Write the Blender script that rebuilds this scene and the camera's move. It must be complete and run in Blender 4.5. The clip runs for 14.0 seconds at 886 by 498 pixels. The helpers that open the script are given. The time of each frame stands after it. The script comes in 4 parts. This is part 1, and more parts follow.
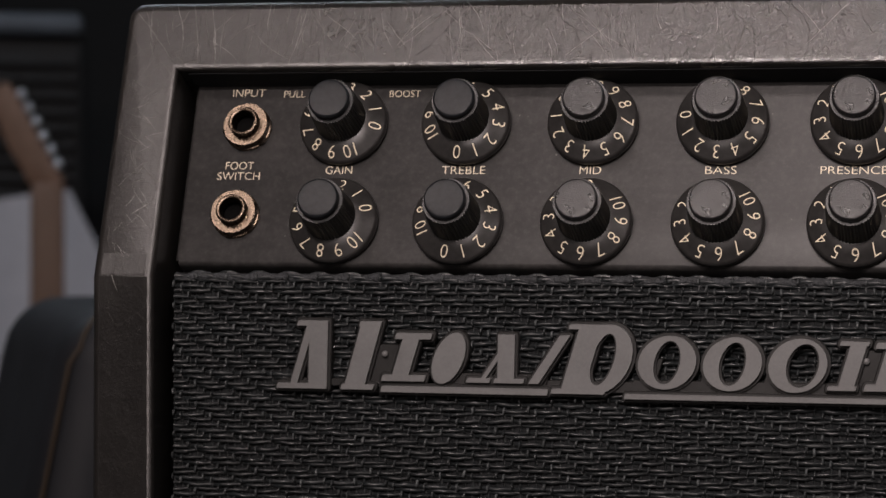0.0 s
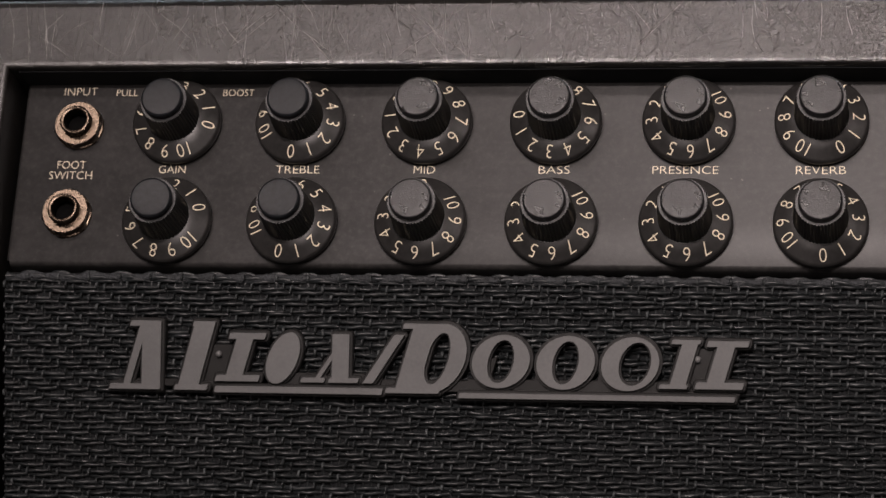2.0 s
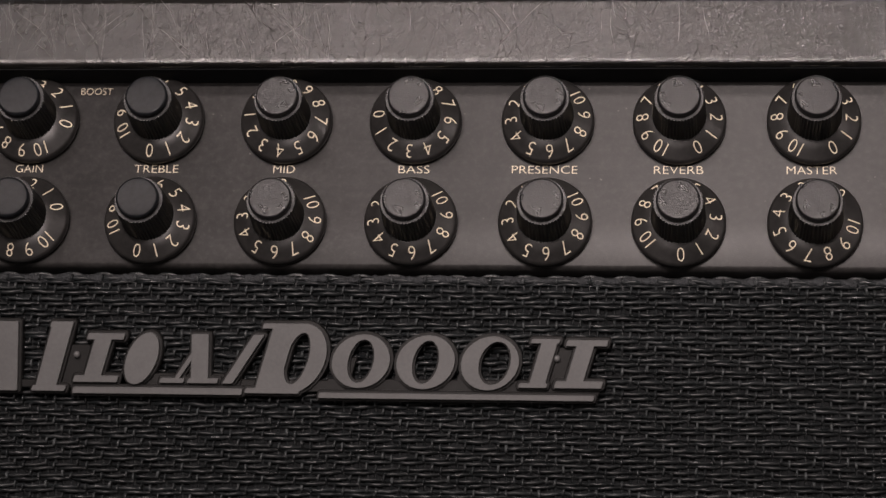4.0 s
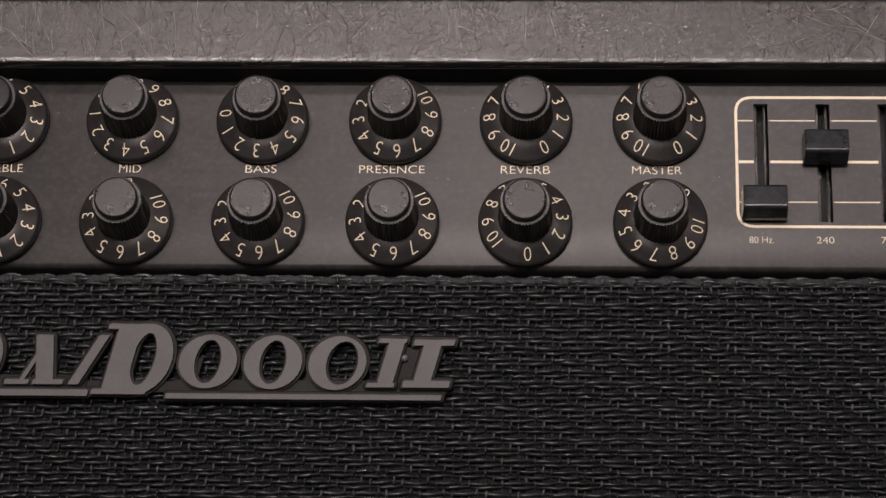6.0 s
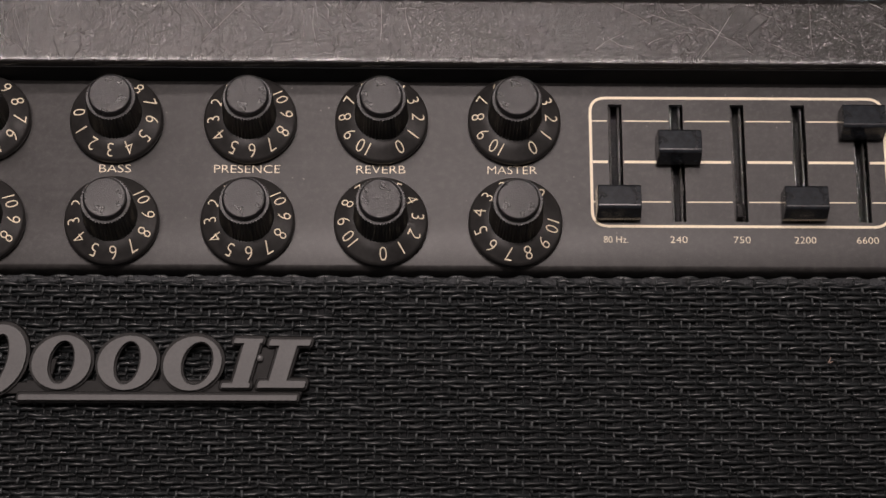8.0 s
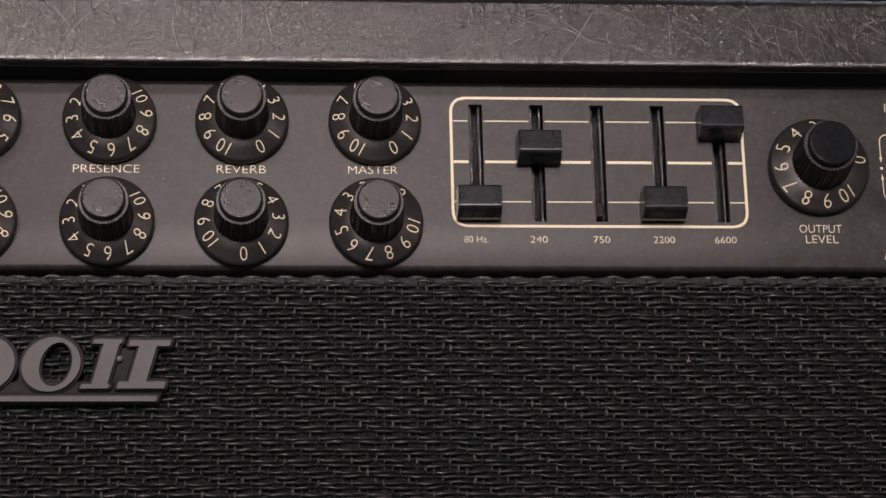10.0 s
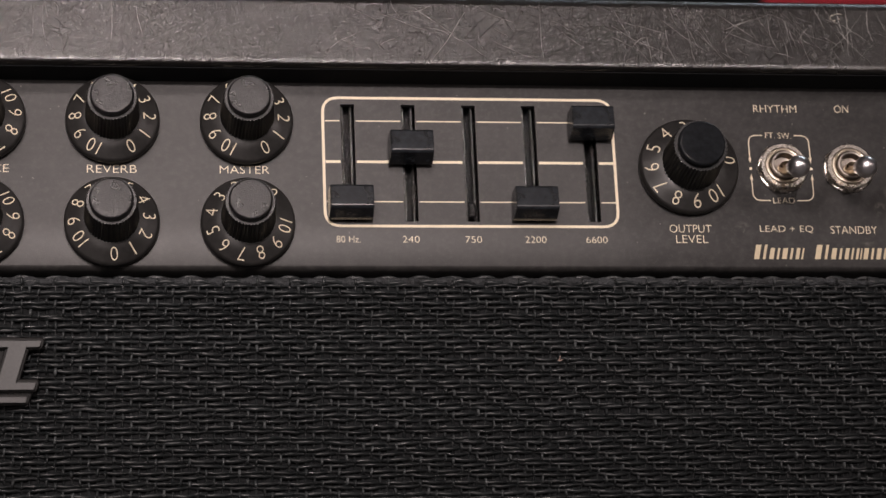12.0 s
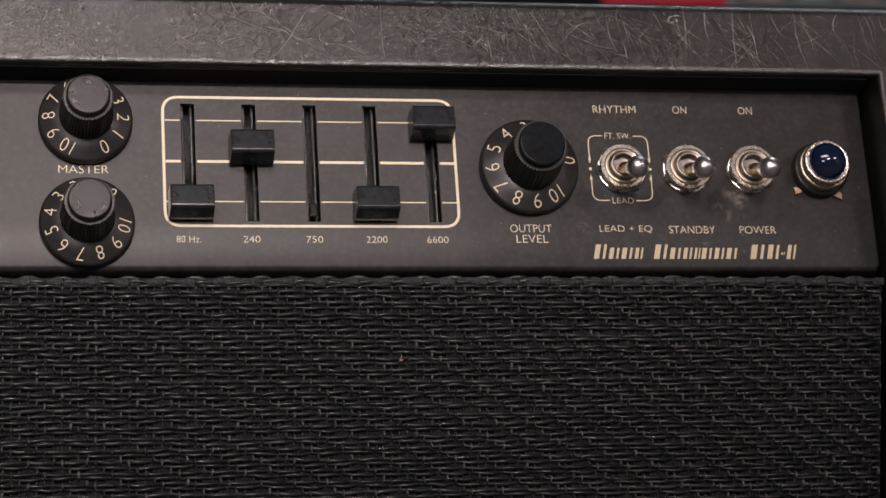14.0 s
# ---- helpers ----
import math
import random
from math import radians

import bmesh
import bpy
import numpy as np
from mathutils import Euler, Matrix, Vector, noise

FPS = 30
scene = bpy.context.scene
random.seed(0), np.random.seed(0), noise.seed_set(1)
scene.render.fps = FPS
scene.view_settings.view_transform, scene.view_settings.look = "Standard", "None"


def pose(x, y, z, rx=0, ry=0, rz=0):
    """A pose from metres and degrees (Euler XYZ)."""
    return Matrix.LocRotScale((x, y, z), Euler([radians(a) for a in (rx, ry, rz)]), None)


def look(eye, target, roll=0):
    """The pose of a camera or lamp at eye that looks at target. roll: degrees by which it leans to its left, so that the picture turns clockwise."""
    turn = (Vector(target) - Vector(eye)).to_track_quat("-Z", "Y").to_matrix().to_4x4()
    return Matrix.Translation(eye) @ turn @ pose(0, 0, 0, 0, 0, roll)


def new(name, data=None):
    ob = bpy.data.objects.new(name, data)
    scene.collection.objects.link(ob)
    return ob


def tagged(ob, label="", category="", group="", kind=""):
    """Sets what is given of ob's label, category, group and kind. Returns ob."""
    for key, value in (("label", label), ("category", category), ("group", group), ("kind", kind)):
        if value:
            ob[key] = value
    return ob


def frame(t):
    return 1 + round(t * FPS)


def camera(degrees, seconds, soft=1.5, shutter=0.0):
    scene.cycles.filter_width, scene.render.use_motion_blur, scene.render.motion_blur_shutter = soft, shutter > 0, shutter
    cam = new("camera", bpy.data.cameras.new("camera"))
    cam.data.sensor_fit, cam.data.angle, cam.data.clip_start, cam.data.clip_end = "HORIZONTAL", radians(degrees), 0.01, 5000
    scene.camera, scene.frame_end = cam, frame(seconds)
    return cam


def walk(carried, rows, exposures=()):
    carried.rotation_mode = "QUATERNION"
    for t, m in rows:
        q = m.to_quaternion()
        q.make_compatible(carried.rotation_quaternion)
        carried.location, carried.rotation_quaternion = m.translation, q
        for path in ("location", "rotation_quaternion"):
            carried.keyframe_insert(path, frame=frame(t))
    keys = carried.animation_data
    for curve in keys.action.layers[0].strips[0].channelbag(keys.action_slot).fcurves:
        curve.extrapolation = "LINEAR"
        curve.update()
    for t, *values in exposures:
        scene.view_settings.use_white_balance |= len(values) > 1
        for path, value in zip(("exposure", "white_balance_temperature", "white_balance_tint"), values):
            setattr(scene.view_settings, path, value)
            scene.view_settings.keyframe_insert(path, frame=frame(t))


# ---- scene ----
# ---------------------------------------------------------------- camera
LENS = 20.51
EYE = (-0.02837, -0.63086, 0.88806)
cam = camera(LENS, 14.0, soft=1.5)
cam.data.dof.use_dof = True
cam.data.dof.focus_distance = 0.62
cam.data.dof.aperture_fstop = 25.0
TURNS = [
    (0.0, 89.212, 13.181), (0.5, 89.213, 12.082), (1.0, 89.214, 11.081), (1.5, 89.215, 10.211), (2.0, 89.216, 9.305),
    (2.5, 89.217, 8.445), (3.0, 89.218, 7.620), (5.5, 89.225, 3.437), (6.0, 89.227, 2.460), (6.5, 89.229, 1.588),
    (7.0, 89.231, 0.819), (7.5, 89.233, -0.047), (8.0, 89.235, -0.918), (10.5, 89.247, -4.951), (11.0, 89.250, -5.701),
    (11.5, 89.252, -6.388), (12.0, 89.255, -7.166), (12.5, 89.258, -8.024), (13.0, 89.261, -8.955), (13.5, 89.264, -9.913),
    (14.0, 89.268, -10.883),
]
walk(cam, [(t, pose(*EYE, rx, -0.248, yaw)) for t, rx, yaw in TURNS],
     exposures=[(0.0, -0.15), (0.5, -0.15), (1.5, -0.19), (3.0, -0.23), (8.0, -0.28), (10.5, -0.27), (14.0, -0.19)])

# ---------------------------------------------------------------- world and light
world = bpy.data.worlds.new("room_world")
world.use_nodes = True
world.node_tree.nodes["Background"].inputs[0].default_value = (0.03, 0.03, 0.035, 1)
world.node_tree.nodes["Background"].inputs[1].default_value = 0.3
scene.world = world


def area_lamp(name, at, target, sx, sy, watts, colour):
    data = bpy.data.lights.new(name, "AREA")
    data.shape, data.size, data.size_y, data.energy, data.color = "RECTANGLE", sx, sy, watts, colour
    ob = new(name, data)
    ob.matrix_world = look(at, target)
    return ob


# ceiling fixtures of the shop, a track spot, and the small lamp panel that stands over the camera
WARM, COOL = (1.0, 0.851, 0.818), (0.80, 0.89, 1.0)
spot = bpy.data.lights.new("track_spot", "SPOT")
spot.energy, spot.color, spot.spot_size, spot.spot_blend, spot.shadow_soft_size = 520.0, WARM, radians(12.6), 1.0, 0.12
new("track_spot", spot).matrix_world = look((-0.05, -3.40, 2.64), (-0.05, 0.0, 1.085))
area_lamp("ceiling_lamp", (-0.52, -1.95, 2.66), (-0.52, -1.95, 0.0), 1.6, 0.45, 37.0, WARM)
area_lamp("camera_lamp", (-0.17, -0.69, 1.11), (-0.12, 0.0, 0.90), 0.20, 0.09, 1.0, WARM)
area_lamp("ceiling_lamp_side", (2.3, -2.7, 2.66), (2.3, -2.7, 0.0), 0.9, 0.4, 34.0, WARM)
area_lamp("ceiling_lamp_far", (-1.3, 1.4, 2.66), (-1.3, 1.4, 0.0), 1.1, 0.30, 11.0, COOL)
area_lamp("ceiling_lamp_back", (1.1, 0.9, 2.66), (1.1, 0.9, 0.0), 1.1, 0.30, 12.0, COOL)


# ---------------------------------------------------------------- materials
def shader(name, colour, rough=0.5, metal=0.0, spec=0.5):
    m = bpy.data.materials.new(name)
    m.use_nodes = True
    b = m.node_tree.nodes["Principled BSDF"]
    b.inputs["Base Color"].default_value = (*colour, 1)
    b.inputs["Roughness"].default_value = rough
    b.inputs["Metallic"].default_value = metal
    b.inputs["Specular IOR Level"].default_value = spec
    return m, m.node_tree, b


def node(tree, kind, **values):
    n = tree.nodes.new(kind)
    for key, value in values.items():
        if key in n.inputs:
            n.inputs[key].default_value = value
        else:
            setattr(n, key, value)
    return n


def ramp(tree, source, stops):
    r = tree.nodes.new("ShaderNodeValToRGB")
    while len(r.color_ramp.elements) < len(stops):
        r.color_ramp.elements.new(0.5)
    for e, (at, c) in zip(r.color_ramp.elements, stops):
        e.position = at
        e.color = (c, c, c, 1) if isinstance(c, float) else (*c, 1)
    tree.links.new(source, r.inputs[0])
    return r.outputs[0]


def coords(tree, scale=(1, 1, 1)):
    c = node(tree, "ShaderNodeTexCoord")
    m = node(tree, "ShaderNodeMapping")
    m.inputs["Scale"].default_value = scale
    tree.links.new(c.outputs["Object"], m.inputs[0])
    return m.outputs[0]


def noise_tex(tree, vector, scale, detail=3.0, rough=0.55):
    n = node(tree, "ShaderNodeTexNoise", Scale=scale, Detail=detail, Roughness=rough)
    tree.links.new(vector, n.inputs["Vector"])
    return n.outputs["Fac"]


def mix_col(tree, fac, a, b):
    m = tree.nodes.new("ShaderNodeMix")
    m.data_type = "RGBA"
    for value, k in ((fac, 0), (a, 6), (b, 7)):
        if isinstance(value, tuple):
            m.inputs[k].default_value = (*value, 1)
        elif isinstance(value, float):
            m.inputs[k].default_value = value
        else:
            tree.links.new(value, m.inputs[k])
    return m.outputs[2]


def maths(tree, op, a, b):
    m = tree.nodes.new("ShaderNodeMath")
    m.operation = op
    for value, k in ((a, 0), (b, 1)):
        if isinstance(value, float):
            m.inputs[k].default_value = value
        else:
            tree.links.new(value, m.inputs[k])
    return m.outputs[0]


def bump(tree, b, height, strength, distance, after=None):
    n = node(tree, "ShaderNodeBump", Strength=strength, Distance=distance)
    tree.links.new(height, n.inputs["Height"])
    if after:
        tree.links.new(after, n.inputs["Normal"])
    tree.links.new(n.outputs[0], b.inputs["Normal"])
    return n.outputs[0]


def plain(name, colour, rough, metal=0.0, grain=300.0, amount=0.25, relief=0.0002, spec=0.5, strength=0.25):
    """A surface with a two-scale variation of its colour and gloss and a fine relief."""
    m, tree, b = shader(name, colour, rough, metal, spec)
    v = coords(tree)
    fine, broad = noise_tex(tree, v, grain), noise_tex(tree, v, grain / 14.0, 4.0)
    both = maths(tree, "ADD", maths(tree, "MULTIPLY", fine, 0.5), maths(tree, "MULTIPLY", broad, 0.5))
    lo = tuple(c * (1 - amount) for c in colour)
    hi = tuple(min(1.0, c * (1 + amount)) for c in colour)
    tree.links.new(mix_col(tree, ramp(tree, both, [(0.3, 0.0), (0.7, 1.0)]), lo, hi), b.inputs["Base Color"])
    tree.links.new(ramp(tree, broad, [(0.2, max(0.02, rough - 0.08)), (0.8, min(1.0, rough + 0.08))]), b.inputs["Roughness"])
    bump(tree, b, fine, strength, relief)
    return m


def pebbles(tree, vector, scale):
    """Rounded grains, high in the middle of each."""
    cells = node(tree, "ShaderNodeTexVoronoi", Scale=scale)
    cells.feature = "SMOOTH_F1"
    cells.inputs["Smoothness"].default_value = 0.25
    tree.links.new(vector, cells.inputs["Vector"])
    d = cells.outputs["Distance"]
    return maths(tree, "SUBTRACT", 1.0, maths(tree, "MULTIPLY", d, d))


def make_vinyl():
    """Black embossed vinyl with a fine glossy pebble grain, long creases and scuffed, slightly paler crease crests."""
    m, tree, b = shader("worn_black_vinyl", (0.016, 0.015, 0.014), 0.2, 0.0, 0.5)
    v = coords(tree)
    bend = node(tree, "ShaderNodeTexNoise", Scale=45.0, Detail=2.0)
    tree.links.new(v, bend.inputs["Vector"])
    shift = node(tree, "ShaderNodeVectorMath", operation="MULTIPLY_ADD")
    tree.links.new(bend.outputs["Color"], shift.inputs[0])
    shift.inputs[1].default_value = (0.0050, 0.0050, 0.0050)
    tree.links.new(v, shift.inputs[2])
    away = node(tree, "ShaderNodeSeparateXYZ")
    tree.links.new(v, away.inputs[0])
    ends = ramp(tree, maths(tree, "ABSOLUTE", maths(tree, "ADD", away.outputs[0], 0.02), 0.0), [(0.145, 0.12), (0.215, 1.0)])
    lines = []
    for scale, stretch, width, lean, keep in ((80.0, (1.5, 0.4, 0.35), 0.005, 0.25, 0.60), (110.0, (1.5, 0.5, 0.4), 0.006, -0.6, 0.60), (170.0, (1.3, 0.6, 0.45), 0.009, 0.9, 0.51), (190.0, (1.5, 0.6, 0.4), 0.008, 0.1, 0.51), (105.0, (1.2, 0.8, 0.75), 0.0095, 0.5, 0.36), (150.0, (1.1, 0.8, 0.8), 0.0105, -0.4, 0.40), (340.0, (1.0, 0.8, 0.6), 0.012, -0.3, 0.57)):
        mp = node(tree, "ShaderNodeMapping")
        mp.vector_type = "TEXTURE"
        mp.inputs["Scale"].default_value = tuple(1 / k for k in stretch)
        mp.inputs["Rotation"].default_value = (0.0, lean, 0.0)
        tree.links.new(shift.outputs[0], mp.inputs[0])
        vor = node(tree, "ShaderNodeTexVoronoi", Scale=scale)
        vor.feature = "DISTANCE_TO_EDGE"
        tree.links.new(mp.outputs[0], vor.inputs["Vector"])
        mask = ramp(tree, noise_tex(tree, v, 14.0 + scale * 0.12, 3.0), [(keep, 0.0), (keep + 0.12, 1.0)])
        if scale <= 150.0:
            mask = maths(tree, "MULTIPLY", mask, ends)
        lines.append(maths(tree, "MULTIPLY", ramp(tree, vor.outputs["Distance"], [(0.0, 1.0), (width, 0.0)]), mask))
    creases = lines[0]
    for line in lines[1:]:
        creases = maths(tree, "MAXIMUM", creases, line)
    grain = noise_tex(tree, v, 2600.0, 2.0, 0.6)
    pebble = noise_tex(tree, v, 500.0, 3.0, 0.6)
    broad = noise_tex(tree, v, 30.0, 5.0, 0.65)
    base = mix_col(tree, ramp(tree, broad, [(0.3, 0.0), (0.72, 1.0)]), (0.0058, 0.0054, 0.0052), (0.0118, 0.0109, 0.0101))
    base = mix_col(tree, maths(tree, "MULTIPLY", ramp(tree, grain, [(0.55, 0.0), (0.75, 1.0)]), 0.5), base, (0.044, 0.041, 0.038))
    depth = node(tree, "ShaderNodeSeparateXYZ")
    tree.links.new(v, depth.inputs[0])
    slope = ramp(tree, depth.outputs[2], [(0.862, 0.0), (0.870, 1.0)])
    # sloping front brightened in its colour towards both ends; the upright front is left out
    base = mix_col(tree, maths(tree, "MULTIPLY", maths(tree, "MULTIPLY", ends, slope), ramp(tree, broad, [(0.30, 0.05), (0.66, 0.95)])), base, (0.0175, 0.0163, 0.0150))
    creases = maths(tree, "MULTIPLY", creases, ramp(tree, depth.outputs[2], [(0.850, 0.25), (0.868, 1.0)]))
    base = mix_col(tree, maths(tree, "MULTIPLY", creases, 0.6), base, (0.085, 0.079, 0.073))
    tree.links.new(base, b.inputs["Base Color"])
    matt = maths(tree, "SUBTRACT", maths(tree, "ADD", 0.08, maths(tree, "MULTIPLY", slope, 0.06)), maths(tree, "MULTIPLY", slope, maths(tree, "MULTIPLY", maths(tree, "SUBTRACT", 1.3, ends), 0.17)))
    tree.links.new(maths(tree, "ADD", ramp(tree, broad, [(0.25, 0.21), (0.75, 0.31)]), matt), b.inputs["Roughness"])
    n1 = bump(tree, b, pebble, 0.16, 0.00015)
    n2 = bump(tree, b, maths(tree, "MULTIPLY", pebbles(tree, v, 3500.0), maths(tree, "MULTIPLY", ramp(tree, pebble, [(0.35, 0.35), (0.65, 1.0)]), ramp(tree, ends, [(0.1, 1.0), (0.9, 0.80)]))), 1.0, 0.000066, n1)
    bump(tree, b, creases, 0.6, 0.00004, n2)
    return m


def make_panel_paint():
    """Satin black powder coat with cloudy wear, dust specks and a few rubbed, paler smudges under the switches."""
    m, tree, b = shader("satin_black_panel", (0.014, 0.0135, 0.013), 0.42, 0.0, 0.38)
    v = coords(tree)
    broad, cloud = noise_tex(tree, v, 18.0, 5.0, 0.6), noise_tex(tree, v, 150.0, 5.0, 0.7)
    fine = noise_tex(tree, v, 2600.0, 2.0)
    specks = []
    for scale, size, keep in ((160.0, 0.05, 0.57), (420.0, 0.10, 0.60)):
        dust = node(tree, "ShaderNodeTexVoronoi", Scale=scale)
        tree.links.new(v, dust.inputs["Vector"])
        specks.append(maths(tree, "MULTIPLY", ramp(tree, dust.outputs["Distance"], [(size * 0.5, 1.0), (size, 0.0)]),
                            ramp(tree, noise_tex(tree, v, scale * 0.5, 1.0), [(keep, 0.0), (keep + 0.04, 1.0)])))
    speck = maths(tree, "MAXIMUM", specks[0], specks[1])
    base = mix_col(tree, ramp(tree, broad, [(0.3, 0.0), (0.75, 1.0)]), (0.0175, 0.0173, 0.0172), (0.0310, 0.0298, 0.0290))
    base = mix_col(tree, maths(tree, "MULTIPLY", ramp(tree, cloud, [(0.42, 0.0), (0.70, 1.0)]), 0.65), base, (0.046, 0.0440, 0.0438))
    mottle = noise_tex(tree, v, 620.0, 3.0, 0.7)
    base = mix_col(tree, maths(tree, "MULTIPLY", ramp(tree, mottle, [(0.50, 0.0), (0.72, 1.0)]), 0.45), base, (0.064, 0.061, 0.058))
    base = mix_col(tree, maths(tree, "MULTIPLY", ramp(tree, mottle, [(0.28, 1.0), (0.46, 0.0)]), 0.40), base, (0.010, 0.0100, 0.0100))
    base = mix_col(tree, maths(tree, "MULTIPLY", speck, 0.6), base, (0.26, 0.24, 0.22))
    smudges = None
    for place, reach, keep in (((0.1711, -0.0053, 0.0), 0.0030, 0.42), ((0.1734, -0.0074, 0.0), 0.0030, 0.42), ((0.1668, -0.0098, 0.0), 0.0020, 0.45), ((0.1683, -0.0117, 0.0), 0.0028, 0.46),
                               ((0.1624, -0.0180, 0.0), 0.0028, 0.50), ((0.1290, -0.0165, 0.0), 0.0030, 0.50)):
        far = node(tree, "ShaderNodeVectorMath", operation="DISTANCE")
        tree.links.new(v, far.inputs[0])
        far.inputs[1].default_value = place
        spot_mask = maths(tree, "MULTIPLY", ramp(tree, maths(tree, "DIVIDE", far.outputs["Value"], reach), [(0.25, 1.0), (1.0, 0.0)]),
                          ramp(tree, noise_tex(tree, v, 260.0, 4.0, 0.6), [(keep, 0.0), (keep + 0.12, 1.0)]))
        smudges = spot_mask if smudges is None else maths(tree, "MAXIMUM", smudges, spot_mask)
    base = mix_col(tree, maths(tree, "MULTIPLY", smudges, 0.85), base, (0.17, 0.155, 0.14))
    tree.links.new(base, b.inputs["Base Color"])
    rough = maths(tree, "ADD", ramp(tree, broad, [(0.2, 0.34), (0.8, 0.40)]), maths(tree, "MULTIPLY", cloud, 0.12))
    tree.links.new(rough, b.inputs["Roughness"])
    bump(tree, b, fine, 0.45, 0.00006)
    return m


def make_strand(name, dark, pale, rough, rarity):
    """Black plastic-coated yarn of the grille cloth, each strand a little different."""
    m, tree, b = shader(name, dark, rough)
    geo = node(tree, "ShaderNodeNewGeometry")
    v = coords(tree, (1, 1, 3))
    fine, middle, broad = noise_tex(tree, v, 1200.0, 3.0), noise_tex(tree, v, 260.0, 2.0), noise_tex(tree, v, 40.0, 3.0)
    rare = maths(tree, "POWER", geo.outputs["Random Per Island"], rarity)
    base = mix_col(tree, rare, dark, pale)
    worn = maths(tree, "MULTIPLY", ramp(tree, middle, [(0.5, 0.0), (0.75, 1.0)]), ramp(tree, broad, [(0.35, 0.3), (0.7, 1.0)]))
    base = mix_col(tree, maths(tree, "MULTIPLY", worn, 0.6), base, pale)
    tree.links.new(base, b.inputs["Base Color"])
    tree.links.new(ramp(tree, middle, [(0.3, rough - 0.1), (0.7, rough + 0.14)]), b.inputs["Roughness"])
    bump(tree, b, fine, 0.5, 0.0002)
    return m


def make_chrome(name, colour, rough):
    m, tree, b = shader(name, colour, rough, 1.0)
    v = coords(tree)
    n = noise_tex(tree, v, 900.0, 4.0, 0.6)
    tree.links.new(ramp(tree, n, [(0.35, rough * 0.95), (0.7, rough * 1.15)]), b.inputs["Roughness"])
    tree.links.new(mix_col(tree, ramp(tree, n, [(0.45, 0.0), (0.75, 1.0)]), colour, tuple(c * 0.92 for c in colour)), b.inputs["Base Color"])
    bump(tree, b, n, 0.04, 0.0002)
    return m


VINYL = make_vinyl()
PANEL_PAINT = make_panel_paint()
STRAND = make_strand("black_grille_weft", (0.0066, 0.0082, 0.0088), (0.0150, 0.0180, 0.0192), 0.37, 2.0)
WARP_YARN = make_strand("grey_black_grille_warp", (0.0125, 0.0148, 0.0158), (0.070, 0.077, 0.079), 0.35, 2.4)
FUZZ = plain("frayed_dark_cord", (0.030, 0.033, 0.036), 0.75, grain=700.0, amount=0.7, relief=0.0016, strength=1.0)
PRINT = plain("cream_silkscreen", (0.80, 0.71, 0.535), 0.55, grain=1500.0, amount=0.10)
SKIRT = plain("gloss_black_bakelite", (0.0200, 0.0193, 0.0188), 0.33, grain=700.0, amount=0.45, strength=0.10, spec=0.36)
GRIP = plain("black_phenolic", (0.022, 0.022, 0.023), 0.36, spec=0.4, grain=900.0, amount=0.4, strength=0.15)


def make_cap():
    """Black phenolic with a fine moulded pebble, dull where it was touched."""
    m, tree, b = shader("pebbled_black_phenolic", (0.0115, 0.0115, 0.0122), 0.28, 0.0, 0.40)
    v = coords(tree)
    broad, fine = noise_tex(tree, v, 160.0, 3.0), noise_tex(tree, v, 3200.0, 2.0)
    tree.links.new(mix_col(tree, fine, (0.0060, 0.0060, 0.0066), (0.0165, 0.0165, 0.0178)), b.inputs["Base Color"])
    tree.links.new(ramp(tree, broad, [(0.3, 0.24), (0.7, 0.36)]), b.inputs["Roughness"])
    bump(tree, b, pebbles(tree, v, 4300.0), 1.0, 0.000050)
    return m


CAP = make_cap()
SMOOTH_CAP = plain("smooth_black_phenolic", (0.0125, 0.0138, 0.0157), 0.21, spec=0.09, grain=800.0, amount=0.45, strength=0.10)
NICKEL = make_chrome("aged_nickel", (0.110, 0.084, 0.063), 0.27)
CHROME = make_chrome("worn_chrome", (0.66, 0.61, 0.55), 0.26)
SATIN = make_chrome("satin_nickel", (0.68, 0.66, 0.68), 0.30)
BRASSY = make_chrome("tarnished_bezel", (0.40, 0.35, 0.28), 0.30)
# the golden reflection on the toggle stems is put into this metal's colour
STEM = make_chrome("golden_glint_metal", (0.58, 0.46, 0.31), 0.28)
DULL = make_chrome("dull_zinc", (0.30, 0.27, 0.24), 0.36)
TAB = make_chrome("copper_tab", (0.36, 0.25, 0.20), 0.35)
HOLE = plain("dark_socket", (0.003, 0.003, 0.003), 0.8, grain=500.0, spec=0.05)
BOARD = plain("black_painted_board", (0.016, 0.017, 0.018), 0.9, grain=200.0, spec=0.15)
BADGE_FACE = plain("brushed_pewter", (0.130, 0.131, 0.131), 0.50, metal=0.15, grain=1300.0, amount=0.15, strength=0.12)
BADGE_BODY = plain("black_badge_plastic", (0.012, 0.0118, 0.0115), 0.40, grain=800.0, strength=0.15)
SLIDER = plain("dusty_black_slider_plastic", (0.0165, 0.0195, 0.0235), 0.25, grain=420.0, amount=0.85, strength=0.12)
FELT = plain("greasy_black_track", (0.0020, 0.0019, 0.0019), 0.20, grain=2600.0, amount=0.9, relief=0.0003, strength=1.0, spec=0.35)
GREASE = plain("old_grease", (0.034, 0.032, 0.030), 0.18, grain=1500.0, amount=0.7, relief=0.0003, strength=0.8, spec=0.8)


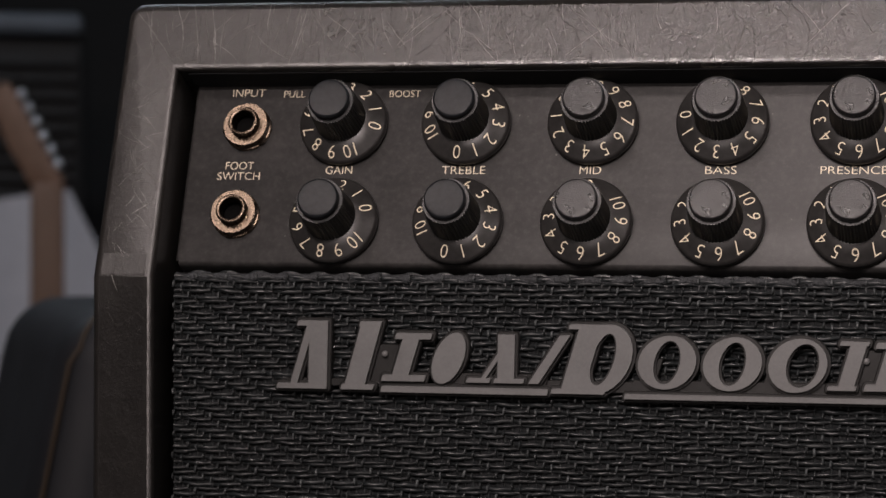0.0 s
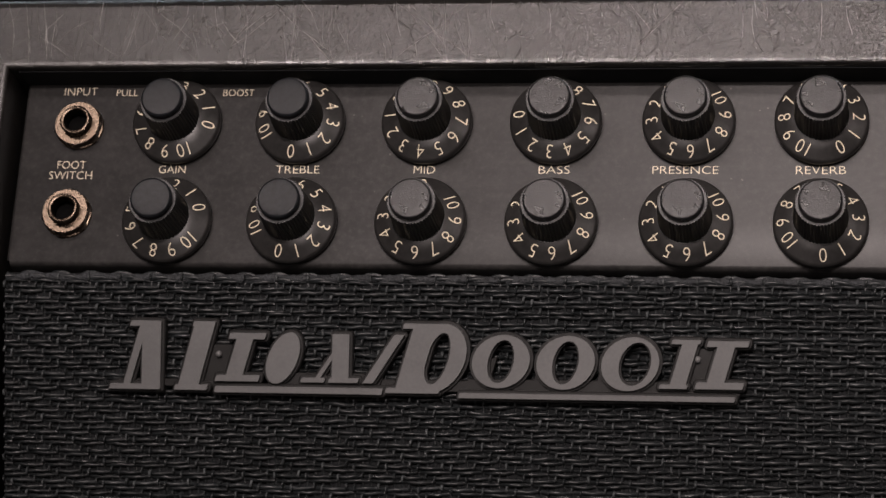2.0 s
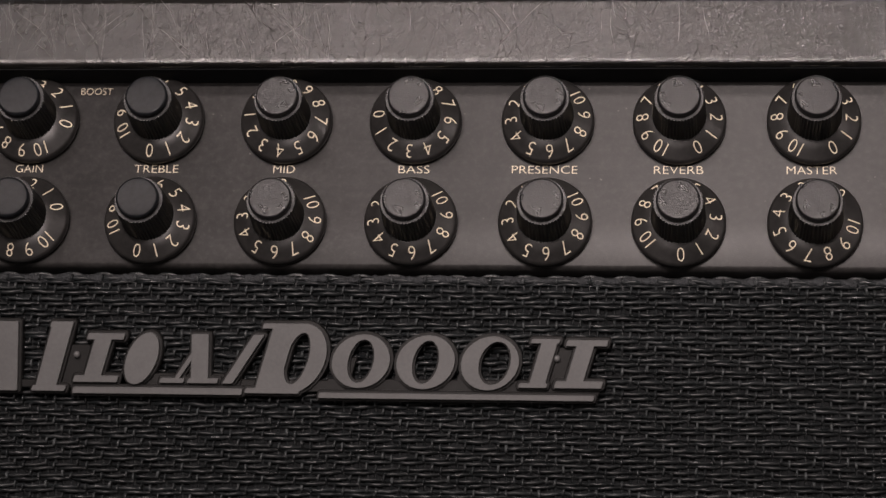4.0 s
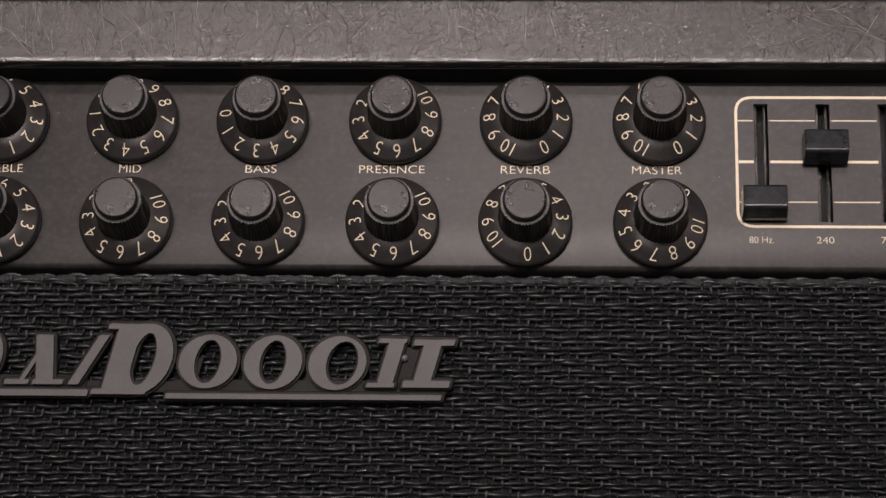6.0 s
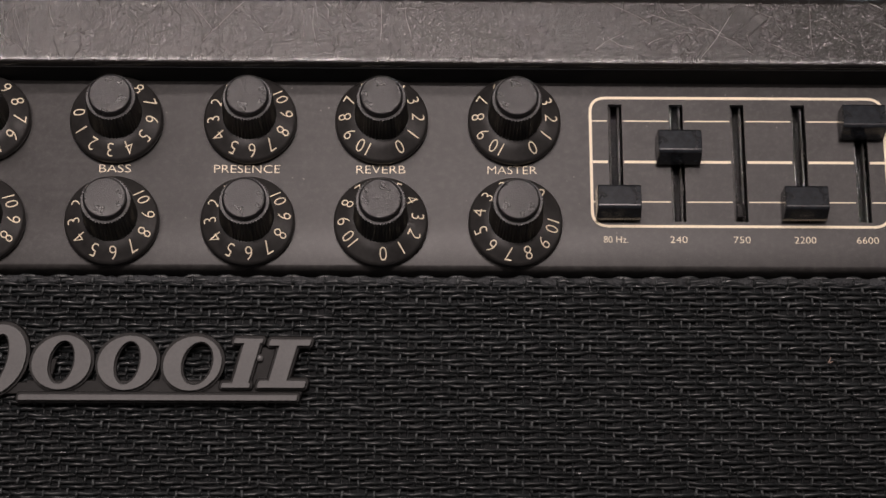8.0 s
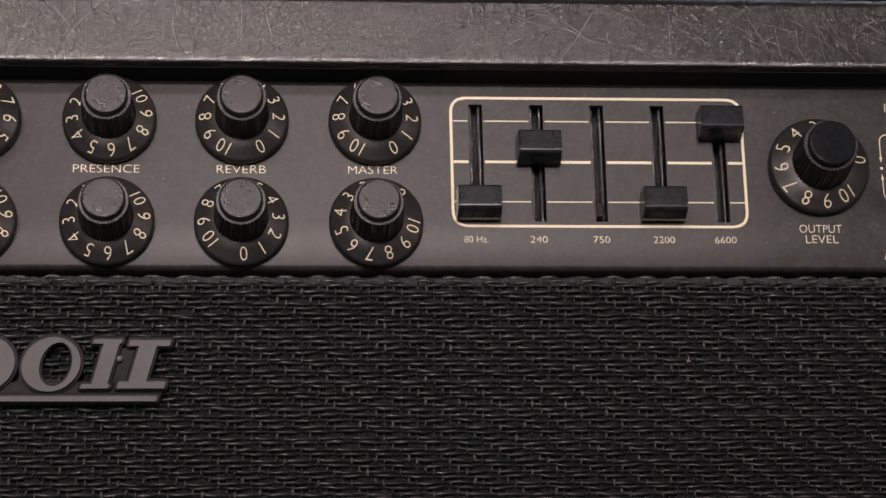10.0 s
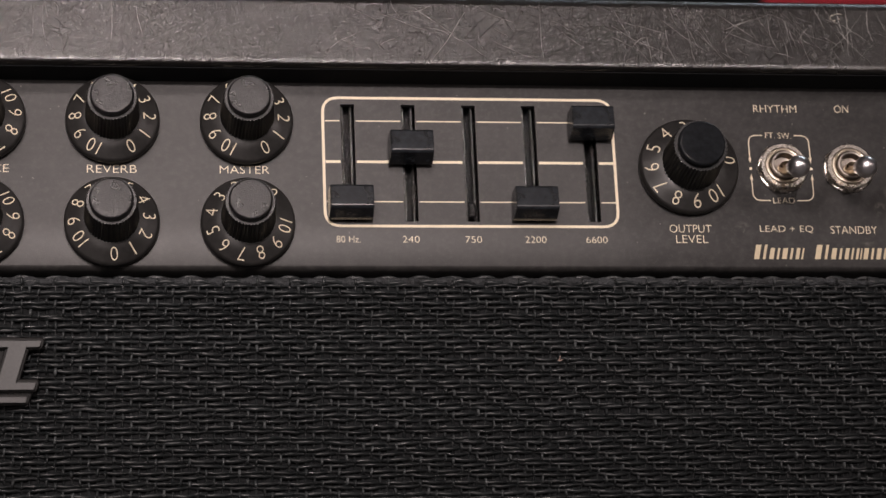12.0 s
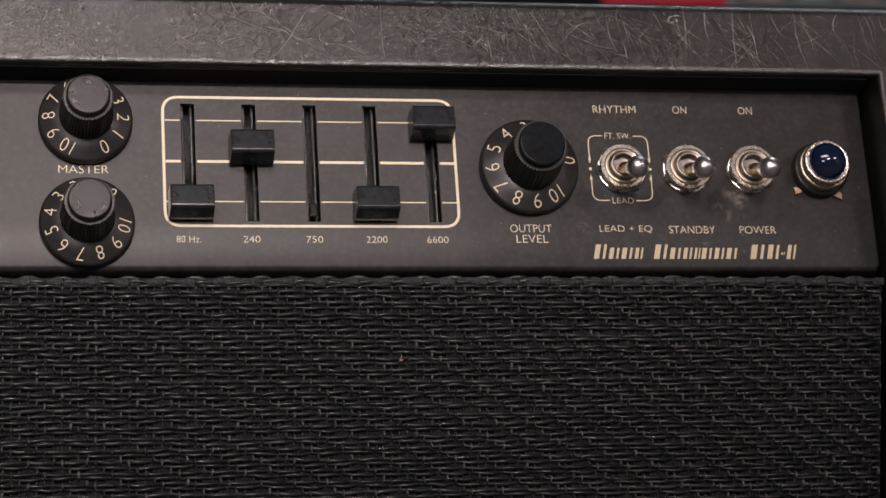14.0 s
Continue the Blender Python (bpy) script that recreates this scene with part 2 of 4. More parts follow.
def make_jewel():
    m, tree, b = shader("deep_blue_glass", (0.006, 0.012, 0.06), 0.06, 0.0, 0.6)
    b.inputs["Coat Weight"].default_value = 0.6
    b.inputs["Coat Roughness"].default_value = 0.03
    v = coords(tree)
    tree.links.new(mix_col(tree, noise_tex(tree, v, 300.0), (0.004, 0.008, 0.026), (0.006, 0.013, 0.044)), b.inputs["Base Color"])
    return m


JEWEL = make_jewel()


# ---------------------------------------------------------------- mesh helpers
MM = 0.001


def mesh_of(name, bm, material, smooth=False, normals=True, flat_over=1e9):
    if normals:
        bmesh.ops.recalc_face_normals(bm, faces=bm.faces)
    me = bpy.data.meshes.new(name)
    bm.to_mesh(me)
    bm.free()
    me.materials.append(material)
    if smooth:
        flat = [p.area < flat_over for p in me.polygons]
        me.set_sharp_from_angle(angle=radians(smooth if smooth > 1 else 40))
        me.polygons.foreach_set("use_smooth", flat)
    return me


def part(name, bm, material, parent, label="", m=None, smooth=False):
    """Links a bmesh, or a ready mesh, as one mesh object under a thing or under a part."""
    me = bm if isinstance(bm, bpy.types.Mesh) else mesh_of(name, bm, material, smooth)
    ob = new(name, me)
    ob.parent = parent
    if m is not None:
        ob.matrix_basis = m
    return tagged(ob, label)


def thing(name, at, label, category, group="", kind=""):
    ob = new(name)
    ob.location = at
    return tagged(ob, label, category, group, kind)


def box(bm, x0, x1, y0, y1, z0, z1, bevel=0.0, segments=2):
    vs = bmesh.ops.create_cube(bm, size=1.0)["verts"]
    for v in vs:
        v.co = Vector(((x0 + x1) / 2 + v.co.x * (x1 - x0), (y0 + y1) / 2 + v.co.y * (y1 - y0), (z0 + z1) / 2 + v.co.z * (z1 - z0)))
    if bevel:
        edges = list({e for v in vs for e in v.link_edges})
        bmesh.ops.bevel(bm, geom=edges, offset=bevel, segments=segments, profile=0.5, affect="EDGES")
    return bm


def lathe(bm, profile, n=48, teeth=None):
    """Turns (radius, height) pairs round the z axis; teeth(index, i) gives an extra radius for a knurl."""
    rings = []
    for k, (r, h) in enumerate(profile):
        if r <= 1e-9:
            rings.append([bm.verts.new((0, 0, h))])
            continue
        ring = []
        for i in range(n):
            q = r + (teeth(k, i) if teeth else 0.0)
            a = 2 * math.pi * i / n
            ring.append(bm.verts.new((q * math.cos(a), q * math.sin(a), h)))
        rings.append(ring)
    for a, b in zip(rings, rings[1:]):
        for i in range(n):
            j = (i + 1) % n
            if len(a) == 1:
                bm.faces.new((a[0], b[i], b[j]))
            elif len(b) == 1:
                bm.faces.new((a[i], a[j], b[0]))
            else:
                bm.faces.new((a[i], a[j], b[j], b[i]))
    return bm


def prism(bm, outline, w0, w1, inset=0.0):
    """A solid with the flat outline (u, v), from height w0 to w1; the upper rim is drawn in by inset."""
    cu, cv = sum(p[0] for p in outline) / len(outline), sum(p[1] for p in outline) / len(outline)
    low = [bm.verts.new((u, v, w0)) for u, v in outline]
    top = []
    for u, v in outline:
        d = Vector((u - cu, v - cv))
        k = max(0.0, 1 - inset / max(d.length, 1e-9))
        top.append(bm.verts.new((cu + d.x * k, cv + d.y * k, w1)))
    n = len(outline)
    for i in range(n):
        j = (i + 1) % n
        bm.faces.new((low[i], low[j], top[j], top[i]))
    bm.faces.new(top)
    bm.faces.new(low[::-1])
    return bm


def ribbon(bm, line, width, w, closed=False):
    """A flat printed line of even width along the points (u, v), at height w."""
    n = len(line)
    pts = [Vector(p) for p in line]
    left, right = [], []
    for i, p in enumerate(pts):
        a = pts[i - 1] if (i or closed) else p
        b = pts[(i + 1) % n] if (i < n - 1 or closed) else p
        d1, d2 = (p - a), (b - p)
        d = (d1.normalized() if d1.length else d2.normalized()) + (d2.normalized() if d2.length else d1.normalized())
        d.normalize()
        s = Vector((-d.y, d.x)) * width / 2
        left.append(bm.verts.new((p.x + s.x, p.y + s.y, w)))
        right.append(bm.verts.new((p.x - s.x, p.y - s.y, w)))
    for i in range(n if closed else n - 1):
        j = (i + 1) % n
        bm.faces.new((left[i], right[i], right[j], left[j]))
    return bm


def rounded(corners, radius, closed=False, steps=6):
    """The points of a line whose inner corners are rounded."""
    out, n = [], len(corners)
    for i, c in enumerate(corners):
        c = Vector(c)
        if not closed and i in (0, n - 1):
            out.append(tuple(c))
            continue
        a, b = Vector(corners[i - 1]), Vector(corners[(i + 1) % n])
        da, db = (a - c).normalized(), (b - c).normalized()
        p, q = c + da * radius, c + db * radius
        for s in range(steps + 1):
            t = s / steps
            out.append(tuple((1 - t) ** 2 * p + 2 * t * (1 - t) * c + t * t * q))
    return out


def glyphs(text, thin=-0.014):
    """A flat mesh of a text in the built-in font, as a bmesh, with its bounds."""
    curve = bpy.data.curves.new("text", "FONT")
    curve.body, curve.resolution_u, curve.size, curve.offset = text, 4, 1.0, thin
    ob = bpy.data.objects.new("text", curve)
    scene.collection.objects.link(ob)
    me = bpy.data.meshes.new_from_object(ob.evaluated_get(bpy.context.evaluated_depsgraph_get()))
    bpy.data.objects.remove(ob)
    bpy.data.curves.remove(curve)
    bm = bmesh.new()
    bm.from_mesh(me)
    bpy.data.meshes.remove(me)
    xs, ys = [v.co.x for v in bm.verts], [v.co.y for v in bm.verts]
    return bm, min(xs), max(xs), min(ys), max(ys)


def printed(text, u, v, width, height, w=0.00006):
    """A text centred on (u, v) with that width and height, as a bmesh."""
    bm, x0, x1, y0, y1 = glyphs(text)
    for q in bm.verts:
        q.co = Vector((u + (q.co.x - (x0 + x1) / 2) * width / (x1 - x0), v + (q.co.y - (y0 + y1) / 2) * height / (y1 - y0), w))
    return bm


# ---------------------------------------------------------------- the room
FLOOR_PAINT = plain("grey_carpet", (0.16, 0.155, 0.15), 0.95, grain=260.0, amount=0.4, relief=0.003, strength=0.6)
WALL_PAINT = plain("grey_wall_paint", (0.22, 0.215, 0.21), 0.85, grain=60.0, amount=0.12)
BACK_PAINT = plain("charcoal_wall_paint", (0.03, 0.03, 0.031), 0.85, grain=60.0, amount=0.12)
CEILING_PAINT = plain("off_white_ceiling_tile", (0.62, 0.60, 0.57), 0.9, grain=120.0, amount=0.1)
STAND_WOOD = plain("dark_stained_plywood", (0.05, 0.036, 0.026), 0.55, grain=90.0, amount=0.4)

X0, X1, Y0, Y1, HIGH = -3.2, 3.0, -5.6, 3.9, 2.75


def slab(name, x0, x1, y0, y1, z0, z1, material, label, category):
    ob = new(name, mesh_of(name, box(bmesh.new(), x0, x1, y0, y1, z0, z1), material))
    return tagged(ob, label, category, kind="structure")


slab("floor", X0, X1, Y0, Y1, -0.1, 0.0, FLOOR_PAINT, "grey short-pile shop carpet", "floor")
slab("ceiling", X0, X1, Y0, Y1, HIGH, HIGH + 0.1, CEILING_PAINT, "off-white tiled shop ceiling", "ceiling")
slab("wall_north", X0, X1, Y1, Y1 + 0.12, 0, HIGH, BACK_PAINT, "charcoal painted wall behind the amplifiers", "wall")
slab("wall_south", X0, X1, Y0 - 0.12, Y0, 0, HIGH, WALL_PAINT, "grey painted wall facing the amplifiers", "wall")
slab("wall_west", X0 - 0.12, X0, Y0, Y1, 0, HIGH, WALL_PAINT, "grey painted side wall", "wall")
slab("wall_east", X1, X1 + 0.12, Y0, Y1, 0, HIGH, WALL_PAINT, "grey painted side wall", "wall")

# ---------------------------------------------------------------- the amplifier
TILT = 20.8
AMP_BASE = 0.46
AMP_AT = Vector((-0.0185, 0.09, AMP_BASE))
amp = thing("guitar_amplifier", AMP_AT, "black vinyl-covered guitar combo amplifier with sloping control panel", "amplifier")
ORIGIN = Vector((0, 0, 0.9))
PANEL = Matrix.Translation(ORIGIN - AMP_AT) @ pose(0, 0, 0, 90 - TILT)
HOME = Matrix.Translation(-AMP_AT)      # parts given in world metres
SIN, COS = math.sin(radians(TILT)), math.cos(radians(TILT))


def on_slope(u, v, w):
    """World place of a point of the sloping panel, in millimetres."""
    return Vector((u, v * SIN - w * COS, 900 + v * COS + w * SIN)) * MM


LEFT, RIGHT, IN_LEFT, IN_RIGHT = -265.9, 227.6, -249.7, 212.3      # millimetres
FACE, LIP, CREST, KINK = 11.5, 24.8, 44.5, -34.7


def build_case():
    """Front frame of one skin (sloping above, upright below), with sides, top, back and the walls of the opening."""
    bm = bmesh.new()
    V = lambda p: bm.verts.new(p)
    kink_y, kink_z = on_slope(0, KINK, FACE).y, on_slope(0, KINK, FACE).z
    low, back = AMP_BASE + 0.012, 0.25
    sill = low + 0.03
    top_y, top_z = on_slope(0, CREST, FACE).y, on_slope(0, CREST, FACE).z
    lip_y, lip_z = on_slope(0, LIP, FACE).y, on_slope(0, LIP, FACE).z
    xs = {"ol": LEFT * MM, "il": IN_LEFT * MM, "ir": IN_RIGHT * MM, "or": RIGHT * MM}
    P = {}
    for k, x in xs.items():
        outer = k[0] == "o"
        x_low = x + 0.0009 if k == "il" else x        # the covering is thicker on the upright part
        P[k, "k"] = V((x_low, kink_y, kink_z))
        P[k, "t"] = V((x, top_y, top_z)) if outer else V((x, lip_y, lip_z))
        P[k, "b"] = V((x, kink_y, low)) if outer else V((x_low, kink_y, sill))
        if outer:
            P[k, "tb"], P[k, "bb"] = V((x, back, top_z)), V((x, back, low))
        else:
            d = on_slope(0, LIP, -32)
            P[k, "tw"] = V((x, d.y, d.z))
            P[k, "kw"] = V((x, 0.045, kink_z))
            P[k, "bw"] = V((x, 0.045, sill))
    F = lambda *ks: bm.faces.new([P[k] for k in ks])
    F(("ol", "k"), ("il", "k"), ("il", "t"), ("ol", "t"))
    F(("ol", "t"), ("il", "t"), ("ir", "t"), ("or", "t"))
    F(("ir", "k"), ("or", "k"), ("or", "t"), ("ir", "t"))
    F(("ol", "b"), ("il", "b"), ("il", "k"), ("ol", "k"))
    F(("ir", "b"), ("or", "b"), ("or", "k"), ("ir", "k"))
    F(("ol", "b"), ("or", "b"), ("ir", "b"), ("il", "b"))
    for s in ("ol", "or"):
        F((s, "k"), (s, "t"), (s, "tb"), (s, "bb"), (s, "b"))
    F(("ol", "t"), ("or", "t"), ("or", "tb"), ("ol", "tb"))
    F(("ol", "tb"), ("or", "tb"), ("or", "bb"), ("ol", "bb"))
    F(("ol", "b"), ("ol", "bb"), ("or", "bb"), ("or", "b"))
    for s in ("il", "ir"):
        F((s, "k"), (s, "kw"), (s, "tw"), (s, "t"))
        F((s, "b"), (s, "bw"), (s, "kw"), (s, "k"))
    F(("il", "t"), ("il", "tw"), ("ir", "tw"), ("ir", "t"))
    F(("il", "b"), ("ir", "b"), ("ir", "bw"), ("il", "bw"))
    bmesh.ops.recalc_face_normals(bm, faces=bm.faces)
    inner = []
    def edge(a, b):
        return bm.edges.get((P[a], P[b]))
    for s in ("il", "ir"):
        inner += [edge((s, "k"), (s, "t")), edge((s, "b"), (s, "k"))]
    inner += [edge(("il", "t"), ("ir", "t")), edge(("il", "b"), ("ir", "b"))]
    # round corners of the board, then the softer rim all round
    depth = [edge((s, a), (s, b)) for s in ("ol", "or") for a, b in (("t", "tb"), ("b", "bb"))]
    bmesh.ops.bevel(bm, geom=depth, offset=0.0045, segments=6, profile=0.5, affect="EDGES")
    lo_x, hi_x, lip_top = (IN_LEFT - 3) * MM, (IN_RIGHT + 3) * MM, on_slope(0, LIP + 3, FACE).z
    rim = [e for e in bm.edges if len(e.link_faces) == 2 and e.calc_face_angle(0) > 0.6
           and all(q.co.x < lo_x or q.co.x > hi_x or q.co.z > lip_top or q.co.z < low + 0.001 or q.co.y > 0.2 for q in e.verts)]
    bmesh.ops.bevel(bm, geom=rim, offset=0.0022, segments=5, profile=0.5, affect="EDGES")
    inner = [e for e in inner if e and e.is_valid]
    bmesh.ops.bevel(bm, geom=inner, offset=0.0016, segments=6, profile=0.5, affect="EDGES")
    return bm


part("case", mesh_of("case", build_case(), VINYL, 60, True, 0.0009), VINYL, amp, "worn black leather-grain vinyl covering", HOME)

# rubbed creases of the covering: thin raised crests, long ones across the lip near its ends, short ones on the side frame
CREST_VINYL = plain("rubbed_vinyl_crest", (0.235, 0.230, 0.220), 0.34, grain=1900.0, amount=0.9, relief=0.0003, strength=1.0)


def crest(bm, a, b, width, rng, sway):
    n = max(5, int((Vector(b) - Vector(a)).length / 0.9))
    d = (Vector(b) - Vector(a)).normalized()
    side = Vector((-d.y, d.x))
    off, bend, prev = 0.0, rng.uniform(-1, 1) * sway, None
    for i in range(n + 1):
        t = i / n
        off = off * 0.9 + rng.uniform(-0.16, 0.16) * sway
        p = Vector(a).lerp(Vector(b), t) + side * (off + bend * math.sin(t * math.pi))
        half = 0.5 * width * (0.35 + 0.65 * math.sin(math.pi * min(1, t * 1.02))) * rng.uniform(0.4, 1.25)
        row = [bm.verts.new(on_slope(*(p + side * k), FACE + h)) for k, h in ((-half, 0.004), (0.0, 0.055), (half, 0.004))]
        if prev:
            for k in range(2):
                bm.faces.new((prev[k], prev[k + 1], row[k + 1], row[k]))
        prev = row


def build_creases():
    rng, bm = random.Random(21), bmesh.new()
    for a, b in (((190.1, 43.6), (192.7, 25.9)), ((172.9, 43.6), (172.9, 26.2)), ((176.7, 38.8), (178.5, 30.0)), ((165.7, 43.4), (165.8, 33.5)), ((159.3, 43.4), (159.1, 29.3)), ((202.4, 42.7), (201.9, 35.9)),
                 ((-251.7, 43.7), (-248.9, 28.4)), ((-242.0, 43.7), (-239.2, 26.1)), ((-262.8, 41.6), (-251.4, 26.8)), ((-258.8, 43.0), (-257.6, 32.8)), ((-246.9, 43.5), (-244.0, 26.4)), ((-225.2, 43.6), (-225.5, 34.5)), ((-214.8, 42.9), (-218.4, 26.0))):
        crest(bm, a, b, 0.27, rng, 0.9)
    for lo, hi, many, lean in ((-262.0, -195.0, 50, 0.3), (-205.0, -115.0, 52, 0.6), (95.0, 150.0, 22, 2.6), (140.0, 224.0, 50, 2.6), (-120.0, 95.0, 14, 1.6)):
        for k in range(many):
            u = rng.uniform(lo, hi)
            v = rng.uniform(31.0, 43.6) if rng.random() < 0.5 else rng.uniform(40.0, 43.8)
            reach = rng.uniform(4.0, 9.0) if rng.random() < 0.35 else rng.uniform(9.0, 18.0)
            end = max(26.2, v - reach)
            slant = (lean + rng.uniform(-2.2, 2.2)) * (v - end) / 8.0
            if rng.random() < 0.30:
                slant = rng.choice((-1, 1)) * rng.uniform(0.5, 1.3) * (v - end)
            if lo + 2 < u + slant < hi:
                crest(bm, (u, v), (u + slant, end), rng.uniform(0.08, 0.17), rng, 0.9)
    for k in range(48):
        u, v, long, fall = rng.uniform(20.0, 205.0), rng.uniform(28.0, 43.5), rng.uniform(4.0, 17.0), radians(rng.uniform(16, 40) if rng.random() < 0.8 else rng.uniform(140, 165))
        end = (u + long * math.cos(fall), v - long * math.sin(fall))
        if end[1] > 26.2 and end[0] < 222.0:
            crest(bm, (u, v), end, rng.uniform(0.09, 0.18), rng, 0.8)
    for k in range(40):
        v = rng.uniform(-32.0, 24.0)
        u = rng.uniform(-262.0, -256.0)
        crest(bm, (u, v), (u + rng.uniform(1.5, 6.0), v + rng.uniform(-7.5, 4.5)), rng.uniform(0.10, 0.2), rng, 0.5)
        u = rng.uniform(214.5, 219.0)
        crest(bm, (u, v), (u + rng.uniform(2.5, 5.0), v + rng.uniform(-3.5, 3.5)), rng.uniform(0.10, 0.2), rng, 0.5)
    return bm


tagged(part("vinyl_creases", build_creases(), CREST_VINYL, amp, "rubbed grey creases in the vinyl", HOME, smooth=80), kind="stuff")

# a curled cream scuff on the lip
SCUFF = plain("cream_scuff", (0.34, 0.32, 0.27), 0.7, grain=1500.0, amount=0.4)
scuff_bm, scuff_rng = bmesh.new(), random.Random(5)
for a, b in (((154.9, 40.2), (156.0, 40.9)), ((154.9, 40.2), (155.4, 39.4)), ((155.4, 39.4), (156.6, 39.5)), ((156.0, 40.9), (158.3, 41.1)), ((156.9, 40.1), (157.6, 39.3)), ((159.4, 39.6), (159.7, 39.2))):
    crest(scuff_bm, a, b, 0.38, scuff_rng, 0.3)
part("scuff", scuff_bm, SCUFF, amp, "small curled cream scuff", HOME)

# overlapped seams of the covering at the fold of the front
for x0, x1 in ((LEFT + 2.6, IN_LEFT - 1.6), (IN_RIGHT + 1.6, RIGHT - 2.6)):
    bm = bmesh.new()
    ring = [[bm.verts.new(on_slope(u, v, w)) for v, w in ((KINK + 0.35, FACE - 0.2), (KINK + 0.35, FACE + 0.14), (KINK + 0.8, FACE + 0.18), (KINK + 6.5, FACE + 0.004))] for u in (x0, x1)]
    for k in range(3):
        bm.faces.new((ring[0][k], ring[1][k], ring[1][k + 1], ring[0][k + 1]))
    part("covering_seam", bm, VINYL, amp, "overlapped vinyl seam", HOME)

# four rubber feet
for fx in (LEFT * MM + 0.05, RIGHT * MM - 0.05):
    for fy in (0.02, 0.20):
        bm = lathe(bmesh.new(), [(0, 0), (0.014, 0), (0.016, 0.004), (0.017, 0.0125), (0, 0.0125)], 20)
        part("rubber_foot", bm, GRIP, amp, "black rubber foot", HOME @ Matrix.Translation((fx, fy, AMP_BASE)), smooth=40)

# control panel: folded sheet with five slots
SLOTS = [26.4 + 15.9 * k for k in range(5)]
SLOT_V = (-14.0, 18.6)
SLOT_HALF = 1.8


def build_panel():
    bm = bmesh.new()
    us = [-246.6] + [s + d for s in SLOTS for d in (-SLOT_HALF, SLOT_HALF)] + [209.6]
    vs = [-26.0, SLOT_V[0], SLOT_V[1], 34.0]
    grid = {(i, j): bm.verts.new((u * MM, v * MM, 0)) for i, u in enumerate(us) for j, v in enumerate(vs)}
    for i in range(len(us) - 1):
        for j in range(3):
            c = [grid[i, j], grid[i + 1, j], grid[i + 1, j + 1], grid[i, j + 1]]
            if j == 1 and i % 2 == 1:
                deep = [bm.verts.new(q.co + Vector((0, 0, -0.0016))) for q in c]
                for a in range(4):
                    b = (a + 1) % 4
                    bm.faces.new((c[a], c[b], deep[b], deep[a]))
            else:
                bm.faces.new(c)
    # folded lower and side flanges with a small radius
    n = len(us)
    def flange(row, step):
        prev = row
        for dz, out in ((-0.0004, 0.0007), (-0.0014, 0.0012), (-0.012, 0.0013)):
            nxt = [bm.verts.new(q.co + Vector((step[0] * out, step[1] * out, dz))) for q in row]
            for a in range(len(row) - 1):
                bm.faces.new((prev[a], prev[a + 1], nxt[a + 1], nxt[a]))
            prev = nxt
    flange([grid[i, 0] for i in range(n)], (0, -1))
    flange([grid[0, j] for j in range(4)], (-1, 0))
    flange([grid[n - 1, j] for j in range(4)], (1, 0))
    return bm


panel = part("control_panel", build_panel(), PANEL_PAINT, amp, "satin black metal control panel with cream lettering", PANEL, smooth=35)

# black tray that closes the opening behind the panel and the fader tracks
bm = bmesh.new()
box(bm, -0.2497, 0.2121, -0.034, 0.034, -0.020, -0.013)
part("chassis_tray", bm, BOARD, amp, "black chassis behind the panel", PANEL)


# matt strip added under the lip to keep its underside dark
bm = box(bmesh.new(), (IN_LEFT + 2.3) * MM, (IN_RIGHT - 2.3) * MM, 0.02452, 0.02478, 0.0002, 0.0088)
part("lip_dark_strip", bm, BOARD, amp, "matt black strip added to darken the underside of the lip", PANEL)


def text_label(text, u, v, width, height):
    part("label_text", mesh_of("label_text", printed(text, u * MM, v * MM, width * MM, height * MM), PRINT, normals=False), PRINT, panel, "cream printed lettering")


for text, u, v, width, height in (
        ("INPUT", -232.4, 22.6, 9.2, 2.2), ("PULL", -219.4, 22.2, 5.9, 1.9), ("BOOST", -188.5, 22.1, 8.5, 1.9), ("FOOT", -232.6, 1.25, 7.9, 2.2),
        ("SWITCH", -232.6, -1.75, 11.9, 2.2), ("GAIN", -204.7, 0, 7.3, 2.15), ("TREBLE", -170.6, 0, 11.7, 2.15), ("MID", -136.7, 0, 5.6, 2.15),
        ("BASS", -102.6, 0, 8.1, 2.15), ("PRESENCE", -68.7, 0, 16.9, 2.15), ("REVERB", -34.3, 0, 12.6, 2.15), ("MASTER", -0.5, 0, 12.7, 2.15)):
    text_label(text, u, v, width, height)
for text, u, v, width, height in (
        ("80 Hz.", 25.8, -18.9, 6.2, 1.8), ("240", 41.9, -18.9, 4.4, 1.8), ("750", 58.1, -18.9, 4.3, 1.8), ("2200", 74.3, -18.9, 5.5, 1.8),
        ("6600", 90.3, -18.9, 5.6, 1.8), ("OUTPUT", 115.3, -15.7, 11.1, 2.15), ("LEVEL", 115.5, -18.6, 8.5, 2.15), ("RHYTHM", 140.8, 18.5, 11.8, 2.1),
        ("ON", 159.0, 18.6, 3.9, 2.1), ("ON", 177.4, 18.6, 3.9, 2.1), ("FT. SW.", 141.0, 10.8, 7.0, 1.7), ("LEAD", 141.0, -7.7, 5.8, 1.6),
        ("LEAD + EQ", 141.0, -15.8, 14.3, 2.1), ("STANDBY", 159.1, -15.9, 12.6, 2.1), ("POWER", 177.3, -15.9, 10.1, 2.1)):
    text_label(text, u, v, width, height)


def mark(name, line, width, closed=False, w=0.00006, label="cream printed line"):
    bm = ribbon(bmesh.new(), [(a * MM, b * MM) for a, b in line], width * MM, w, closed)
    return part(name, bm, PRINT, panel, label)


